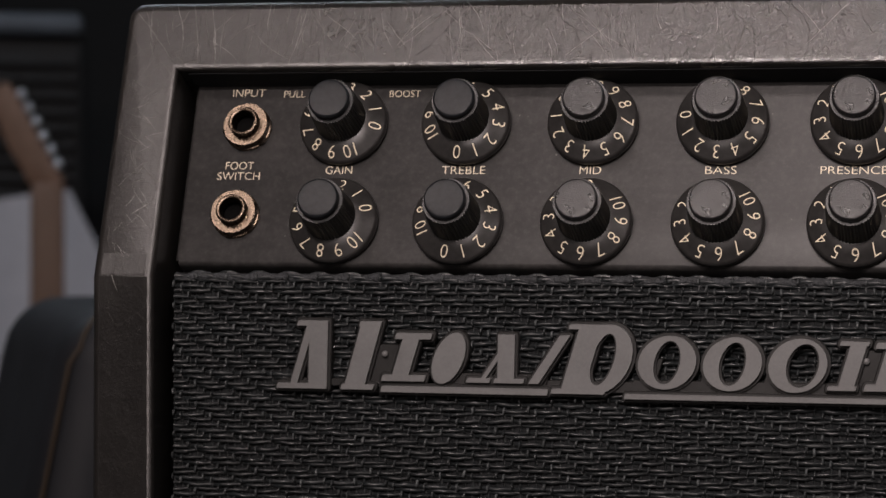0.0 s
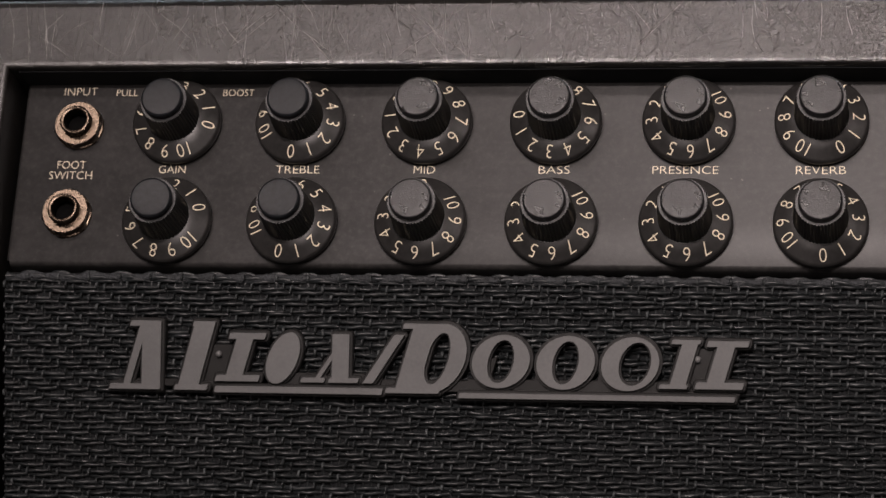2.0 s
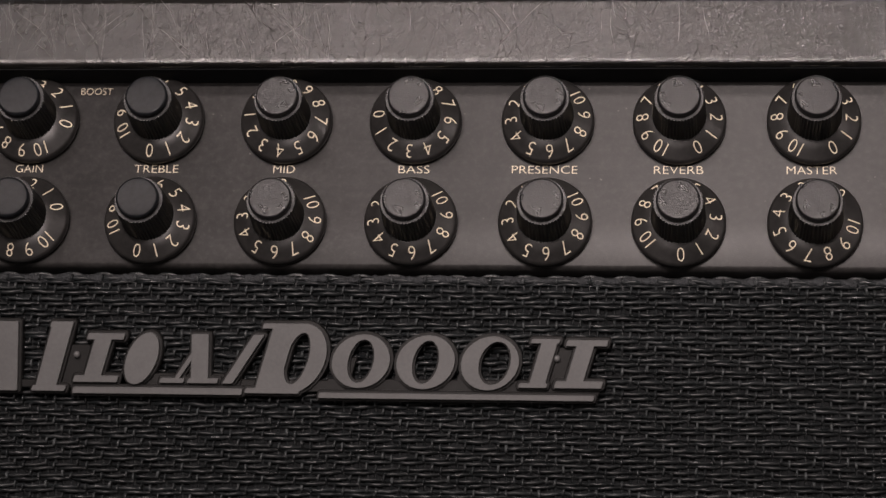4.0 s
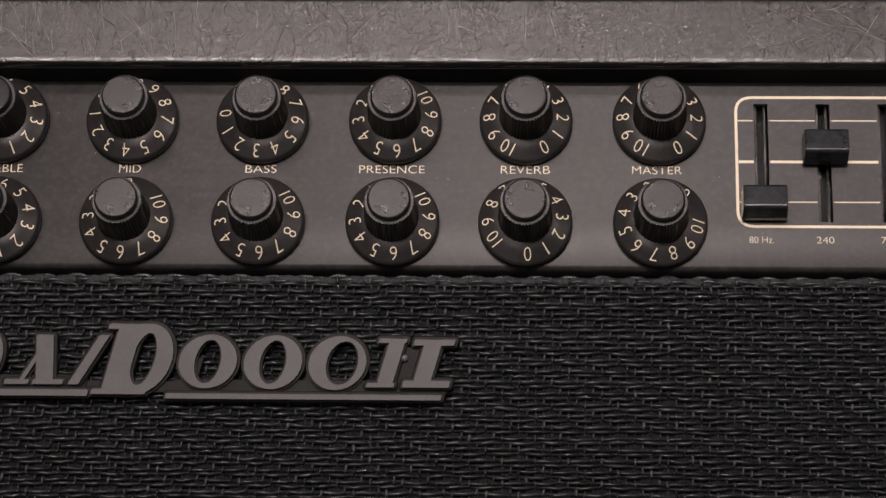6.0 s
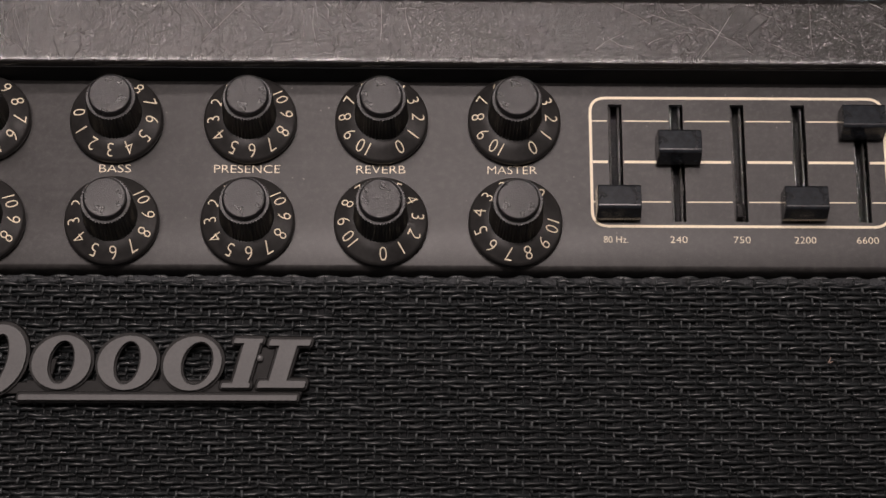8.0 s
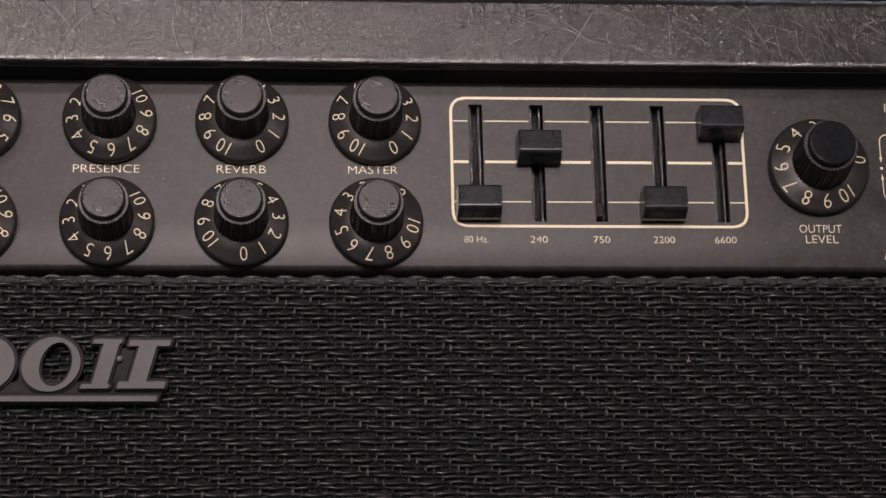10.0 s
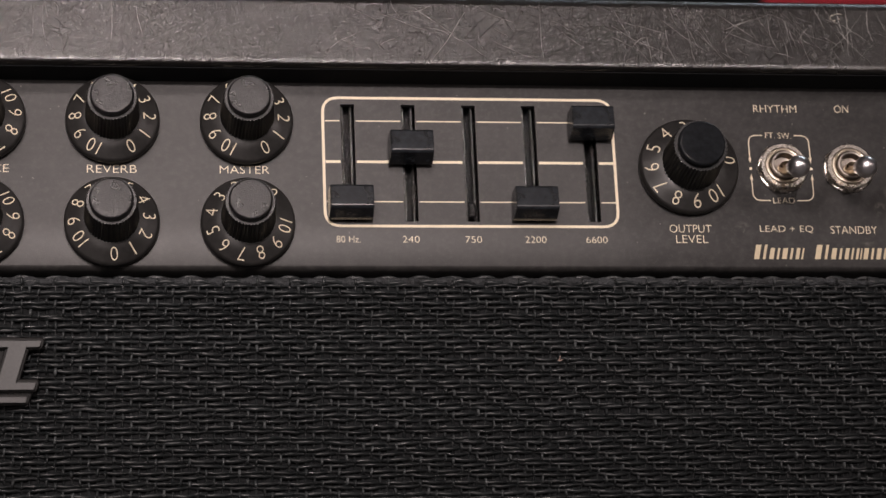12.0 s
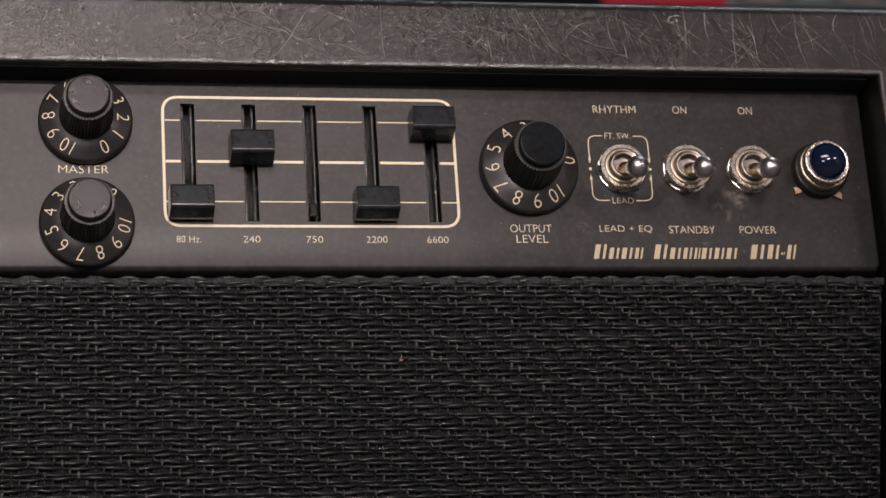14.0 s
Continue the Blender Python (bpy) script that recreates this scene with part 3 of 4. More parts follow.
mark("printed_frame", rounded([(19.95, -15.3), (96.35, -15.3), (96.35, 20.4), (19.95, 20.4)], 4.2, True), 0.75, True)
for v, width in ((13.9, 0.32), (2.45, 0.75), (-8.6, 0.32)):
    edges = [20.4] + [s + d for s in SLOTS for d in (-2.1, 2.1)] + [96.1]
    for a, b in zip(edges[::2], edges[1::2]):
        mark("printed_line", [(a, v), (b, v)], width, w=0.00005)
# arrows round the footswitch toggle
for sign, mid, reach, gap in ((1, 1.3, 9.5, 4.3), (-1, 1.3, -9.0, 3.6)):
    far = mid + reach
    for side in (-1, 1):
        u = 141.0 + side * 8.2
        mark("printed_bracket", rounded([(141.0 + side * gap, far), (u, far), (u, mid + sign * 2.6)], 2.3), 0.27)
        bm = bmesh.new()
        tip = mid + sign * 1.5
        bm.faces.new([bm.verts.new((a * MM, b * MM, 0.00006)) for a, b in ((u - 0.42, tip + sign * 1.6), (u + 0.42, tip + sign * 1.7), (u, tip))])
        part("printed_arrow", bm, PRINT, panel)
for side in (-1, 1):
    bm = bmesh.new()
    bmesh.ops.create_circle(bm, cap_ends=True, segments=16, radius=0.00042, matrix=Matrix.Translation(((141.0 + side * 8.2) * MM, 0.0013, 0.00006)))
    part("printed_dot", bm, PRINT, panel)
GILT = plain("pale_gold_print", (0.60, 0.51, 0.34), 0.5, grain=1500.0, amount=0.12)
# the model mark: plain slanted bars in two heights
for start, widths in ((131.5, (3.9, 3.3, 3.5, 2.6)), (147.8, (4.2, 3.5, 2.9, 1.9, 3.4, 3.2, 3.5)), (174.3, (4.5, 3.9, 1.3, 2.9))):
    u = start
    for k, wide in enumerate(widths):
        high = 4.0 if k == 0 or (start > 170 and k != 2) else 3.1
        low = -22.9 if wide == 1.3 else -24.1
        high = 0.7 if wide == 1.3 else high
        lean = 0.24 * high
        for a, b in ((u, u + wide * 0.36), (u + wide * 0.60, u + wide * 0.78)):
            bm = bmesh.new()
            bm.faces.new([bm.verts.new((p * MM, q * MM, 0.00006)) for p, q in ((a, low), (b, low), (b + lean, low + high), (a + lean, low + high))])
            part("mark_bar", bm, GILT, panel, "plain pale gold printed bar")
        u += wide + 0.12

# ---- knobs
CONE = [(12.03, 2.05), (11.5, 2.95), (6.9, 5.0)]


def cone_height(r):
    (r0, h0), (r1, h1) = CONE[1], CONE[2]
    return (h0 + (h1 - h0) * min(1.0, max(0.0, (r0 - r * 1000) / (r0 - r1)))) * MM


def build_numerals():
    out = bmesh.new()
    for n in range(11):
        bm, x0, x1, y0, y1 = glyphs(str(n), -0.016)
        k = 0.00320 / (y1 - y0)
        turn = radians(30 * n)
        for q in bm.verts:
            a, b = (q.co.x - (x0 + x1) / 2) * k * 0.93, (q.co.y - (y0 + y1) / 2) * k + 0.00945
            x, y = b * math.cos(turn) + a * math.sin(turn), b * math.sin(turn) - a * math.cos(turn)
            q.co = Vector((x, y, cone_height(math.hypot(x, y)) + 0.00006))
        me = bpy.data.meshes.new("numeral")
        bm.to_mesh(me)
        bm.free()
        out.from_mesh(me)
        bpy.data.meshes.remove(me)
    return mesh_of("numerals", out, PRINT, normals=False)


def knurl(k, i):
    return (0.00020 if i % 2 else -0.00020) if 1 <= k <= 5 else 0.0


def lathe_mm(profile, n=48, teeth=None):
    return lathe(bmesh.new(), [(r * MM, h * MM) for r, h in profile], n, teeth)


grip_mesh = mesh_of("grip", lathe_mm([(5.3, 16.2), (6.15, 16.2), (6.28, 15.9), (6.5, 10.0), (6.78, 5.3), (6.82, 4.7)], 96, knurl), GRIP)
skirt_mesh = mesh_of("skirt", lathe_mm([(11.2, 0.5), (11.75, 0.55), (12.03, 1.1), (12.03, 2.1), (11.85, 2.6), (11.5, 2.95), (11.3, 3.04), (9.4, 3.886), (6.9, 5.0), (5.0, 5.15)], 72), SKIRT, smooth=35)
CAP_PROFILE = [(5.42, 15.9), (5.50, 17.60), (5.42, 18.02), (5.22, 18.30), (4.98, 18.39), (4.8, 18.40), (3.0, 18.40), (0, 18.40)]
cap_mesh = mesh_of("cap", lathe_mm(CAP_PROFILE, 48), CAP, smooth=50)
smooth_cap_mesh = mesh_of("cap", lathe_mm(CAP_PROFILE, 48), SMOOTH_CAP, smooth=50)
numerals_mesh = build_numerals()


def knob(u, v, turn, polished=False, wide=1.0):
    k = part("control_knob", grip_mesh, GRIP, amp, "black skirted control knob with fluted grip", PANEL @ Matrix.Translation((u * MM, v * MM, 0)) @ pose(0, 0, 0, 0, 0, turn) @ Matrix.Diagonal((wide, wide, 1, 1)))
    back = Matrix.Diagonal((0.985, 0.985, 1, 1)) if wide > 1 else Matrix()
    part("skirt", skirt_mesh, SKIRT, k, "glossy black numbered skirt", back)
    part("dial_print", numerals_mesh, PRINT, k, "cream numerals nought to ten", back)
    part("cap", smooth_cap_mesh if polished else cap_mesh, CAP, k, "flat black knob cap")


for u, upper, lower in ((-204.27, 349, 17), (-170.65, 262, 256), (-136.6, 145, 87), (-102.6, 174, 96), (-68.1, 95, 94), (-34.2, 300, 274), (0.1, 299, 49)):
    knob(u, 13.0, upper, u < -150)
    knob(u, -15.0, lower, u < -150)
knob(115.7, 1.0, 6, True, 1.12)

# ---- jacks


def tube(bm, inner, outer, h0, h1, round_edge=0.3, n=40):
    """A collar with rounded rims, in millimetres."""
    e = round_edge
    loop = [(outer, h0), (outer, h1 - e), (outer - e * 0.4, h1 - e * 0.25), (outer - e, h1), (inner + e, h1), (inner + e * 0.3, h1 - e * 0.3), (inner, h1 - e), (inner, h0)]
    return lathe(bm, [(r * MM, h * MM) for r, h in loop], n)


def nut_mesh(name, across, inner, height, material, turn):
    """A hexagonal nut with chamfered corners round a bore."""
    bm = bmesh.new()
    n = 48
    rings = []
    for r_of, h in ((1.0, 0.0), (1.0, height * 0.62), (0.93, height * 0.92), (0.90, height)):
        ring = []
        for i in range(n):
            a = 360.0 * i / n
            flat = across / 2 / math.cos(radians((a - turn) % 60 - 30))
            r = min(flat, across / 2 * 1.12 * (r_of if h > height * 0.7 else 1.0)) if h > height * 0.7 else flat
            ring.append(bm.verts.new((r * MM * math.cos(radians(a)), r * MM * math.sin(radians(a)), h * MM)))
        rings.append(ring)
    rings.append([bm.verts.new((inner * MM * math.cos(2 * math.pi * i / n), inner * MM * math.sin(2 * math.pi * i / n), height * MM)) for i in range(n)])
    rings.append([bm.verts.new((inner * MM * math.cos(2 * math.pi * i / n), inner * MM * math.sin(2 * math.pi * i / n), 0)) for i in range(n)])
    for a, b in zip(rings, rings[1:]):
        for i in range(n):
            j = (i + 1) % n
            bm.faces.new((a[i], a[j], b[j], b[i]))
    return mesh_of(name, bm, material, smooth=25)


jack_nut = nut_mesh("nut", 12.4, 4.3, 2.6, NICKEL, 18)
for u, v in ((-231.4, 12.1), (-231.9, -13.1)):
    j = part("jack_socket", jack_nut, NICKEL, amp, "nickel hexagonal jack socket", PANEL @ Matrix.Translation((u * MM, v * MM, 0.0006)) @ Matrix.Diagonal((0.97, 0.97, 1, 1)))
    part("washer", tube(bmesh.new(), 4.4, 6.75, -0.55, 0.15, 0.2), NICKEL, j, "nickel washer", smooth=40)
    part("sleeve", tube(bmesh.new(), 3.1, 4.3, 0.0, 5.0, 0.45), NICKEL, j, "threaded nickel sleeve", smooth=40)
    part("bore", lathe_mm([(3.15, 4.0), (3.08, 0.5), (1.5, 0.3), (0, 0.25)], 32), HOLE, j, "dark socket bore", smooth=40)

# ---- toggle switches
toggle_nut = nut_mesh("nut", 12.2, 4.0, 2.4, CHROME, 6)
for u, turn in ((141.1, 0), (159.05, 22), (177.0, 10)):
    s = part("toggle_switch", toggle_nut, CHROME, amp, "chrome toggle switch with its bat down", PANEL @ Matrix.Translation((u * MM, 1.0 * MM, 0.0006)) @ pose(0, 0, 0, 0, 0, turn))
    square = pose(0, 0, 0, 0, 0, -turn)
    part("washer", tube(bmesh.new(), 4.0, 6.6, -0.55, 0.2, 0.2), CHROME, s, "chrome washer", smooth=40)
    part("locking_ring", tube(bmesh.new(), 4.0, 5.2, 2.0, 2.9, 0.35), BRASSY, s, "knurled chrome ring", smooth=40)
    part("bushing", tube(bmesh.new(), 2.9, 3.9, 0.0, 3.9, 0.4), DULL, s, "threaded chrome bushing", smooth=40)
    part("bore", lathe_mm([(2.95, 3.4), (2.9, 1.2), (0, 0.8)], 24), DULL, s, "dull grey bore", smooth=40)
    stem = lathe_mm([(0, 0.5), (1.5, 0.7), (1.85, 3.0), (1.9, 4.6), (1.6, 6.5), (1.6, 9.0), (1.75, 10.6)], 28)
    bat = lathe_mm([(1.6, 10.3), (1.82, 10.5), (2.2, 12.6), (2.7, 14.6), (2.9, 15.9), (2.8, 17.1), (2.3, 18.1), (1.4, 18.8), (0.6, 19.05), (0, 19.1)], 28)
    lever = part("bat_lever", bat, SATIN, s, "polished bat lever", square @ pose(0, 0, 0, 19.5, 0, 0), smooth=60)
    part("lever_stem", stem, STEM, s, "lever stem with a golden reflection put into its colour", square @ pose(0, 0, 0, 19.5, 0, 0), smooth=60)

# ---- pilot lamp
lamp = part("pilot_lamp", tube(bmesh.new(), 5.6, 7.7, 0.0, 2.9, 0.7), SKIRT, amp, "unlit blue jewel pilot lamp", PANEL @ Matrix.Translation((196.2 * MM, 0.9 * MM, 0)), smooth=40)
part("bezel", tube(bmesh.new(), 5.5, 7.0, 2.8, 5.4, 0.5), BRASSY, lamp, "stepped chrome bezel", smooth=40)
part("bezel_rim", tube(bmesh.new(), 5.1, 6.4, 5.2, 8.0, 0.45), CHROME, lamp, "polished chrome rim", smooth=40)
dome = [(5.3, 6.6)] + [(5.3 * math.cos(radians(a)), 7.4 + 4.3 * math.sin(radians(a))) for a in range(0, 90, 9)] + [(0, 11.7)]
part("jewel", lathe_mm(dome, 40), JEWEL, lamp, "domed dark blue glass jewel", smooth=60)
for u, v, turn in ((-6.6, -5.9, 25), (4.7, -7.1, -20)):
    tab = prism(bmesh.new(), [(-0.0013, -0.0006), (0.0013, -0.0008), (0.0009, 0.0010), (-0.0005, 0.0016)], 0.0, 0.0007, 0.0002)
    part("fixing_tab", tab, TAB, lamp, "small coppery fixing tab", Matrix.Translation((u * MM, v * MM, 0)) @ pose(0, 0, 0, 0, 0, turn))

# ---- graphic equaliser sliders


def slider_cap():
    bm = bmesh.new()
    profile = [(-3.6, 1.4), (-3.5, 3.2), (-2.45, 7.5), (-1.9, 7.85), (3.65, 7.3), (4.1, 6.8), (4.2, 1.4)]
    rings = [[bm.verts.new((x * MM, v * MM, w * MM)) for v, w in profile] for x in (-5.75, 5.75)]
    n = len(profile)
    for i in range(n):
        j = (i + 1) % n
        bm.faces.new((rings[0][i], rings[0][j], rings[1][j], rings[1][i]))
    bm.faces.new(rings[0])
    bm.faces.new(rings[1])
    for q in bm.verts:
        if q.co.z > 0.005:
            q.co.x *= 0.965
    bmesh.ops.recalc_face_normals(bm, faces=bm.faces)
    bmesh.ops.bevel(bm, geom=list(bm.edges), offset=0.00028, segments=2, profile=0.5, affect="EDGES")
    return mesh_of("slider", bm, SLIDER)


cap_of_slider = slider_cap()
for u, v in ((SLOTS[0], -10.6), (SLOTS[1], 4.7), (SLOTS[3], -10.7), (SLOTS[4], 11.9)):
    s = part("slider", cap_of_slider, SLIDER, amp, "black equaliser slider cap", PANEL @ Matrix.Translation((u * MM, v * MM, 0)))
    part("stem", box(bmesh.new(), -0.0006, 0.0006, -0.0016, 0.0016, -0.006, 0.002), SLIDER, s, "thin black slider stem")
# the third one has lost its cap
part("slider_stub", box(bmesh.new(), -0.0010, 0.0010, -0.0018, 0.0022, -0.006, -0.0008, 0.0004), FELT, amp, "bare stem of a slider without its cap", PANEL @ Matrix.Translation((SLOTS[2] * MM, -10.6 * MM, 0)))
for u in SLOTS:
    track = part("fader_track", box(bmesh.new(), (u - 3.2) * MM, (u + 3.2) * MM, -0.0165, 0.0205, -0.0072, -0.0062), FELT, amp, "dusty black fader track", PANEL)
    for d in (-1.25, 1.0):
        part("track_rail", box(bmesh.new(), (u + d - 0.25) * MM, (u + d + 0.25) * MM, -0.0160, 0.0200, -0.0060, -0.0022, 0.0001, 1), GREASE, track, "greasy black rail")


def build_grease(u, seed):
    """Crumbs of dusty grease along the rails of one track."""
    rng, bm = random.Random(seed), bmesh.new()
    clots = [rng.uniform(-12.0, 15.0) for _ in range(3)]
    for k in range(90):
        v = rng.gauss(rng.choice(clots), 2.2) if k % 2 else rng.uniform(-14.5, 18.5)
        x = u + rng.choice((-1.05, 0.85, 0.85, 1.25)) + rng.uniform(-0.3, 0.3)
        if SLOT_V[0] < v < SLOT_V[1]:
            r = rng.uniform(0.10, 0.26) * MM
            at = Matrix.Translation((x * MM, v * MM, -0.0020)) @ Matrix.Diagonal((1, rng.uniform(0.8, 2.2), rng.uniform(0.5, 1.0), 1))
            bmesh.ops.create_icosphere(bm, subdivisions=1, radius=r, matrix=at)
    return bm


for k, u in enumerate(SLOTS):
    tagged(part("grease", build_grease(u, 40 + k), GREASE, amp, "glinting crumbs of old grease in a fader slot", PANEL, smooth=80), kind="stuff")

# ---- grille
CLOTH_Y = -12.7          # millimetres, front of the cloth
CLOTH_TOP = 873.0
G_LEFT, G_RIGHT = -246.6, 210.4
WARP, ROW = 2.09, 1.425


def cloth_point(s, out):
    """Place on the cloth: s millimetres down from the fold (negative: over the fold), out millimetres in front of the cloth."""
    r = 3.2
    if s >= 0:
        return CLOTH_Y - out, CLOTH_TOP - r - s
    a = min(-s / r, 2.0)
    return CLOTH_Y + r - (r + out) * math.cos(a), CLOTH_TOP - r + (r + out) * math.sin(a)


def yarn_mesh(name, verts, faces, material):
    me = bpy.data.meshes.new(name)
    me.from_pydata(verts, [], faces)
    me.materials.append(material)
    me.polygons.foreach_set("use_smooth", [True] * len(me.polygons))
    me.update()
    return me


def weft_at(j):
    """Depth of weft j below the fold: they lie in pairs with a gap between."""
    return (2 * (j // 2) + (1.42 if j % 2 else 0.58)) * ROW


COLUMNS = int((G_RIGHT - G_LEFT) / WARP)


def build_weft(first, last):
    """Yarns that float over three warps and dive under the fourth, stepped by one warp row by row."""
    rng = random.Random(7)
    verts, faces = [], []
    half = [(-0.50, -0.20), (-0.34, 0.14), (0.0, 0.30), (0.34, 0.14), (0.50, -0.20)]
    for j in range(first, last):
        s0 = weft_at(j)
        base = len(verts)
        swell = rng.uniform(0.85, 1.1)
        wob, drift, tuck = rng.uniform(0, 6.28), 0.0, 1.0
        for i in range(COLUMNS * 2 + 1):
            x = G_LEFT + i * WARP / 2
            c = (i / 2 - j) % 4
            if c == 0:
                tuck = rng.uniform(0.45, 1.35)
            dip = max(0.0, 1 - abs(c if c < 2 else c - 4) / 1.25)
            lift = -0.10 + 0.24 * tuck * math.sin(min(1.0, max(0.0, (c - 0.5) / 3.0)) * math.pi) - 1.05 * dip
            drift = drift * 0.84 + rng.uniform(-0.16, 0.16)
            off = 0.06 * math.sin(x * 0.05 + wob) + drift + 0.03 * (tuck - 0.9) * (c - 2)
            for t, w in half:
                y, z = cloth_point(s0 + (t + off) * swell, lift + w * (1 - 0.3 * dip))
                verts.append((x * MM, y * MM, z * MM))
            if i:
                a, b = base + (i - 1) * 5, base + i * 5
                for k in range(4):
                    faces.append((a + k, a + k + 1, b + k + 1, b + k))
    return yarn_mesh("grille_weft", verts, faces, STRAND)


def build_warp(first, last):
    """The knuckles of the upright yarns where they cross over a weft."""
    rng = random.Random(11)
    verts, faces = [], []
    for j in range(first, last):
        for i in range(COLUMNS + 1):
            if (i - j) % 4:
                continue
            x = G_LEFT + i * WARP + rng.uniform(-0.16, 0.16)
            wide, long, lean = rng.uniform(0.22, 0.36), rng.uniform(0.76, 1.02), rng.uniform(-0.12, 0.18)
            proud = rng.uniform(-0.04, 0.20)
            s0 = weft_at(j - j % 2) + (0.10 if j % 2 else -0.58) + rng.uniform(-0.10, 0.10)
            base = len(verts)
            for d, rise, k in ((-1.0, -0.25, 0.8), (-0.8, 0.62, 1.0), (0.0, 0.88, 1.05), (0.8, 0.76, 1.0), (1.0, -0.20, 0.8)):
                for side, low in ((-1, 0.36), (-0.4, 0.0), (0.4, 0.0), (1, 0.36)):
                    y, z = cloth_point(s0 + d * long, rise - low + proud)
                    verts.append(((x + side * wide * k - lean * d) * MM, y * MM, z * MM))
            for a in range(4):
                for k in range(3):
                    p = base + a * 4 + k
                    faces.append((p, p + 1, p + 5, p + 4))
    return yarn_mesh("grille_warp", verts, faces, WARP_YARN)


def build_under_warp(depth):
    """The upright yarns where they run behind the wefts, seen in the gaps between the pairs."""
    rng = random.Random(29)
    verts, faces = [], []
    for i in range(COLUMNS + 1):
        base, steps = len(verts), int(depth / 0.95)
        for k in range(steps + 1):
            x, y0 = G_LEFT + i * WARP + rng.uniform(-0.08, 0.08), rng.uniform(-0.95, -0.70)
            for side, low in ((-0.42, 0.34), (-0.16, 0.0), (0.16, 0.0), (0.42, 0.34)):
                y, z = cloth_point(-2.0 + k * 0.95, y0 - low)
                verts.append(((x + side) * MM, y * MM, z * MM))
            if k:
                for n in range(3):
                    p = base + (k - 1) * 4 + n
                    faces.append((p, p + 1, p + 5, p + 4))
    return yarn_mesh("grille_under_warp", verts, faces, STRAND)


def build_baffle():
    bm = bmesh.new()
    box(bm, (G_LEFT + 0.5) * MM, (G_RIGHT - 0.5) * MM, (CLOTH_Y + 1.25) * MM, 0.0, AMP_BASE + 0.0425, (CLOTH_TOP - 0.6) * MM)
    bm.edges.ensure_lookup_table()
    edges = [e for e in bm.edges if all(abs(q.co.z - (CLOTH_TOP - 0.6) * MM) < 1e-6 and q.co.y < -0.005 for q in e.verts)]
    bmesh.ops.bevel(bm, geom=edges, offset=0.0026, segments=4, profile=0.5, affect="EDGES")
    return bm


baffle = part("grille_board", build_baffle(), BOARD, amp, "black speaker baffle under the cloth", HOME)
for name, made in (("grille_weft", build_weft(-3, 56)), ("grille_warp", build_warp(-1, 56)), ("grille_under_warp", build_under_warp(80.0))):
    tagged(part(name, made, STRAND, baffle, "coarse black woven grille cloth"), kind="stuff")


def build_cord():
    """The frayed welt along the upper edge of the cloth."""
    rng = random.Random(3)
    bm = bmesh.new()
    n, prev = 520, None
    for i in range(n + 1):
        x = G_LEFT + (G_RIGHT - G_LEFT) * i / n
        r = 1.08 + 0.20 * math.sin(x * 0.78) + rng.uniform(-0.2, 0.2)
        cy, cz = CLOTH_Y + 1.6, CLOTH_TOP - 1.55 + 0.14 * math.sin(x * 0.39) + rng.uniform(-0.05, 0.05)
        ring = [bm.verts.new((x * MM, (cy + r * math.cos(a)) * MM, (cz + r * math.sin(a)) * MM)) for a in [math.pi * 2 * k / 8 for k in range(8)]]
        if prev:
            for k in range(8):
                bm.faces.new((prev[k], prev[(k + 1) % 8], ring[(k + 1) % 8], ring[k]))
        prev = ring
    return bm


part("welt", build_cord(), FUZZ, baffle, "frayed dark welt along the cloth", smooth=80)
LINT = plain("pink_lint", (0.34, 0.25, 0.21), 0.9, grain=900.0)
bm = bmesh.new()
for x, z, turn, long in ((79.45, 852.1, 24, 1.5), (79.85, 851.6, 68, 0.8)):
    bmesh.ops.create_cone(bm, cap_ends=True, segments=6, radius1=0.00022, radius2=0.00006, depth=long * MM, matrix=Matrix.Translation((x * MM, -0.01385, z * MM)) @ pose(0, 0, 0, 0, turn, 0))
part("lint", bm, LINT, baffle, "small pinkish fleck of lint on the cloth")

# ---- badge on the grille: plain slanted shapes on a dark backing
FRONT = -16.6            # millimetres, front of the raised shapes
BACKING = []
BADGE_PIECES = []


def slant(x, z, lean=0.30, ground=-57.4):
    return x + (z - ground) * lean


def bar(x0, x1, z0, z1, lean=0.30):
    """A slanted bar: x at the badge's foot line."""
    return [(slant(x0, z0, lean), z0), (slant(x1, z0, lean), z0), (slant(x1, z1, lean), z1), (slant(x0, z1, lean), z1)]


def oval(cx, cz, rx, rz, lean=0.30, n=28):
    return [(cx + rx * math.cos(2 * math.pi * i / n) + lean * rz * math.sin(2 * math.pi * i / n), cz + rz * math.sin(2 * math.pi * i / n)) for i in range(n)]


def grow(outline, d):
    """The outline moved outwards by d."""
    n, out = len(outline), []
    area = sum(outline[i][0] * outline[(i + 1) % n][1] - outline[(i + 1) % n][0] * outline[i][1] for i in range(n))
    for i in range(n):
        a, p, b = Vector(outline[i - 1]), Vector(outline[i]), Vector(outline[(i + 1) % n])
        n1 = Vector(((p - a).y, -(p - a).x)).normalized()
        n2 = Vector(((b - p).y, -(b - p).x)).normalized()
        m = (n1 + n2)
        m = m / max(0.5, m.length_squared / 2)
        out.append(tuple(p + m * d * (1 if area > 0 else -1)))
    return out


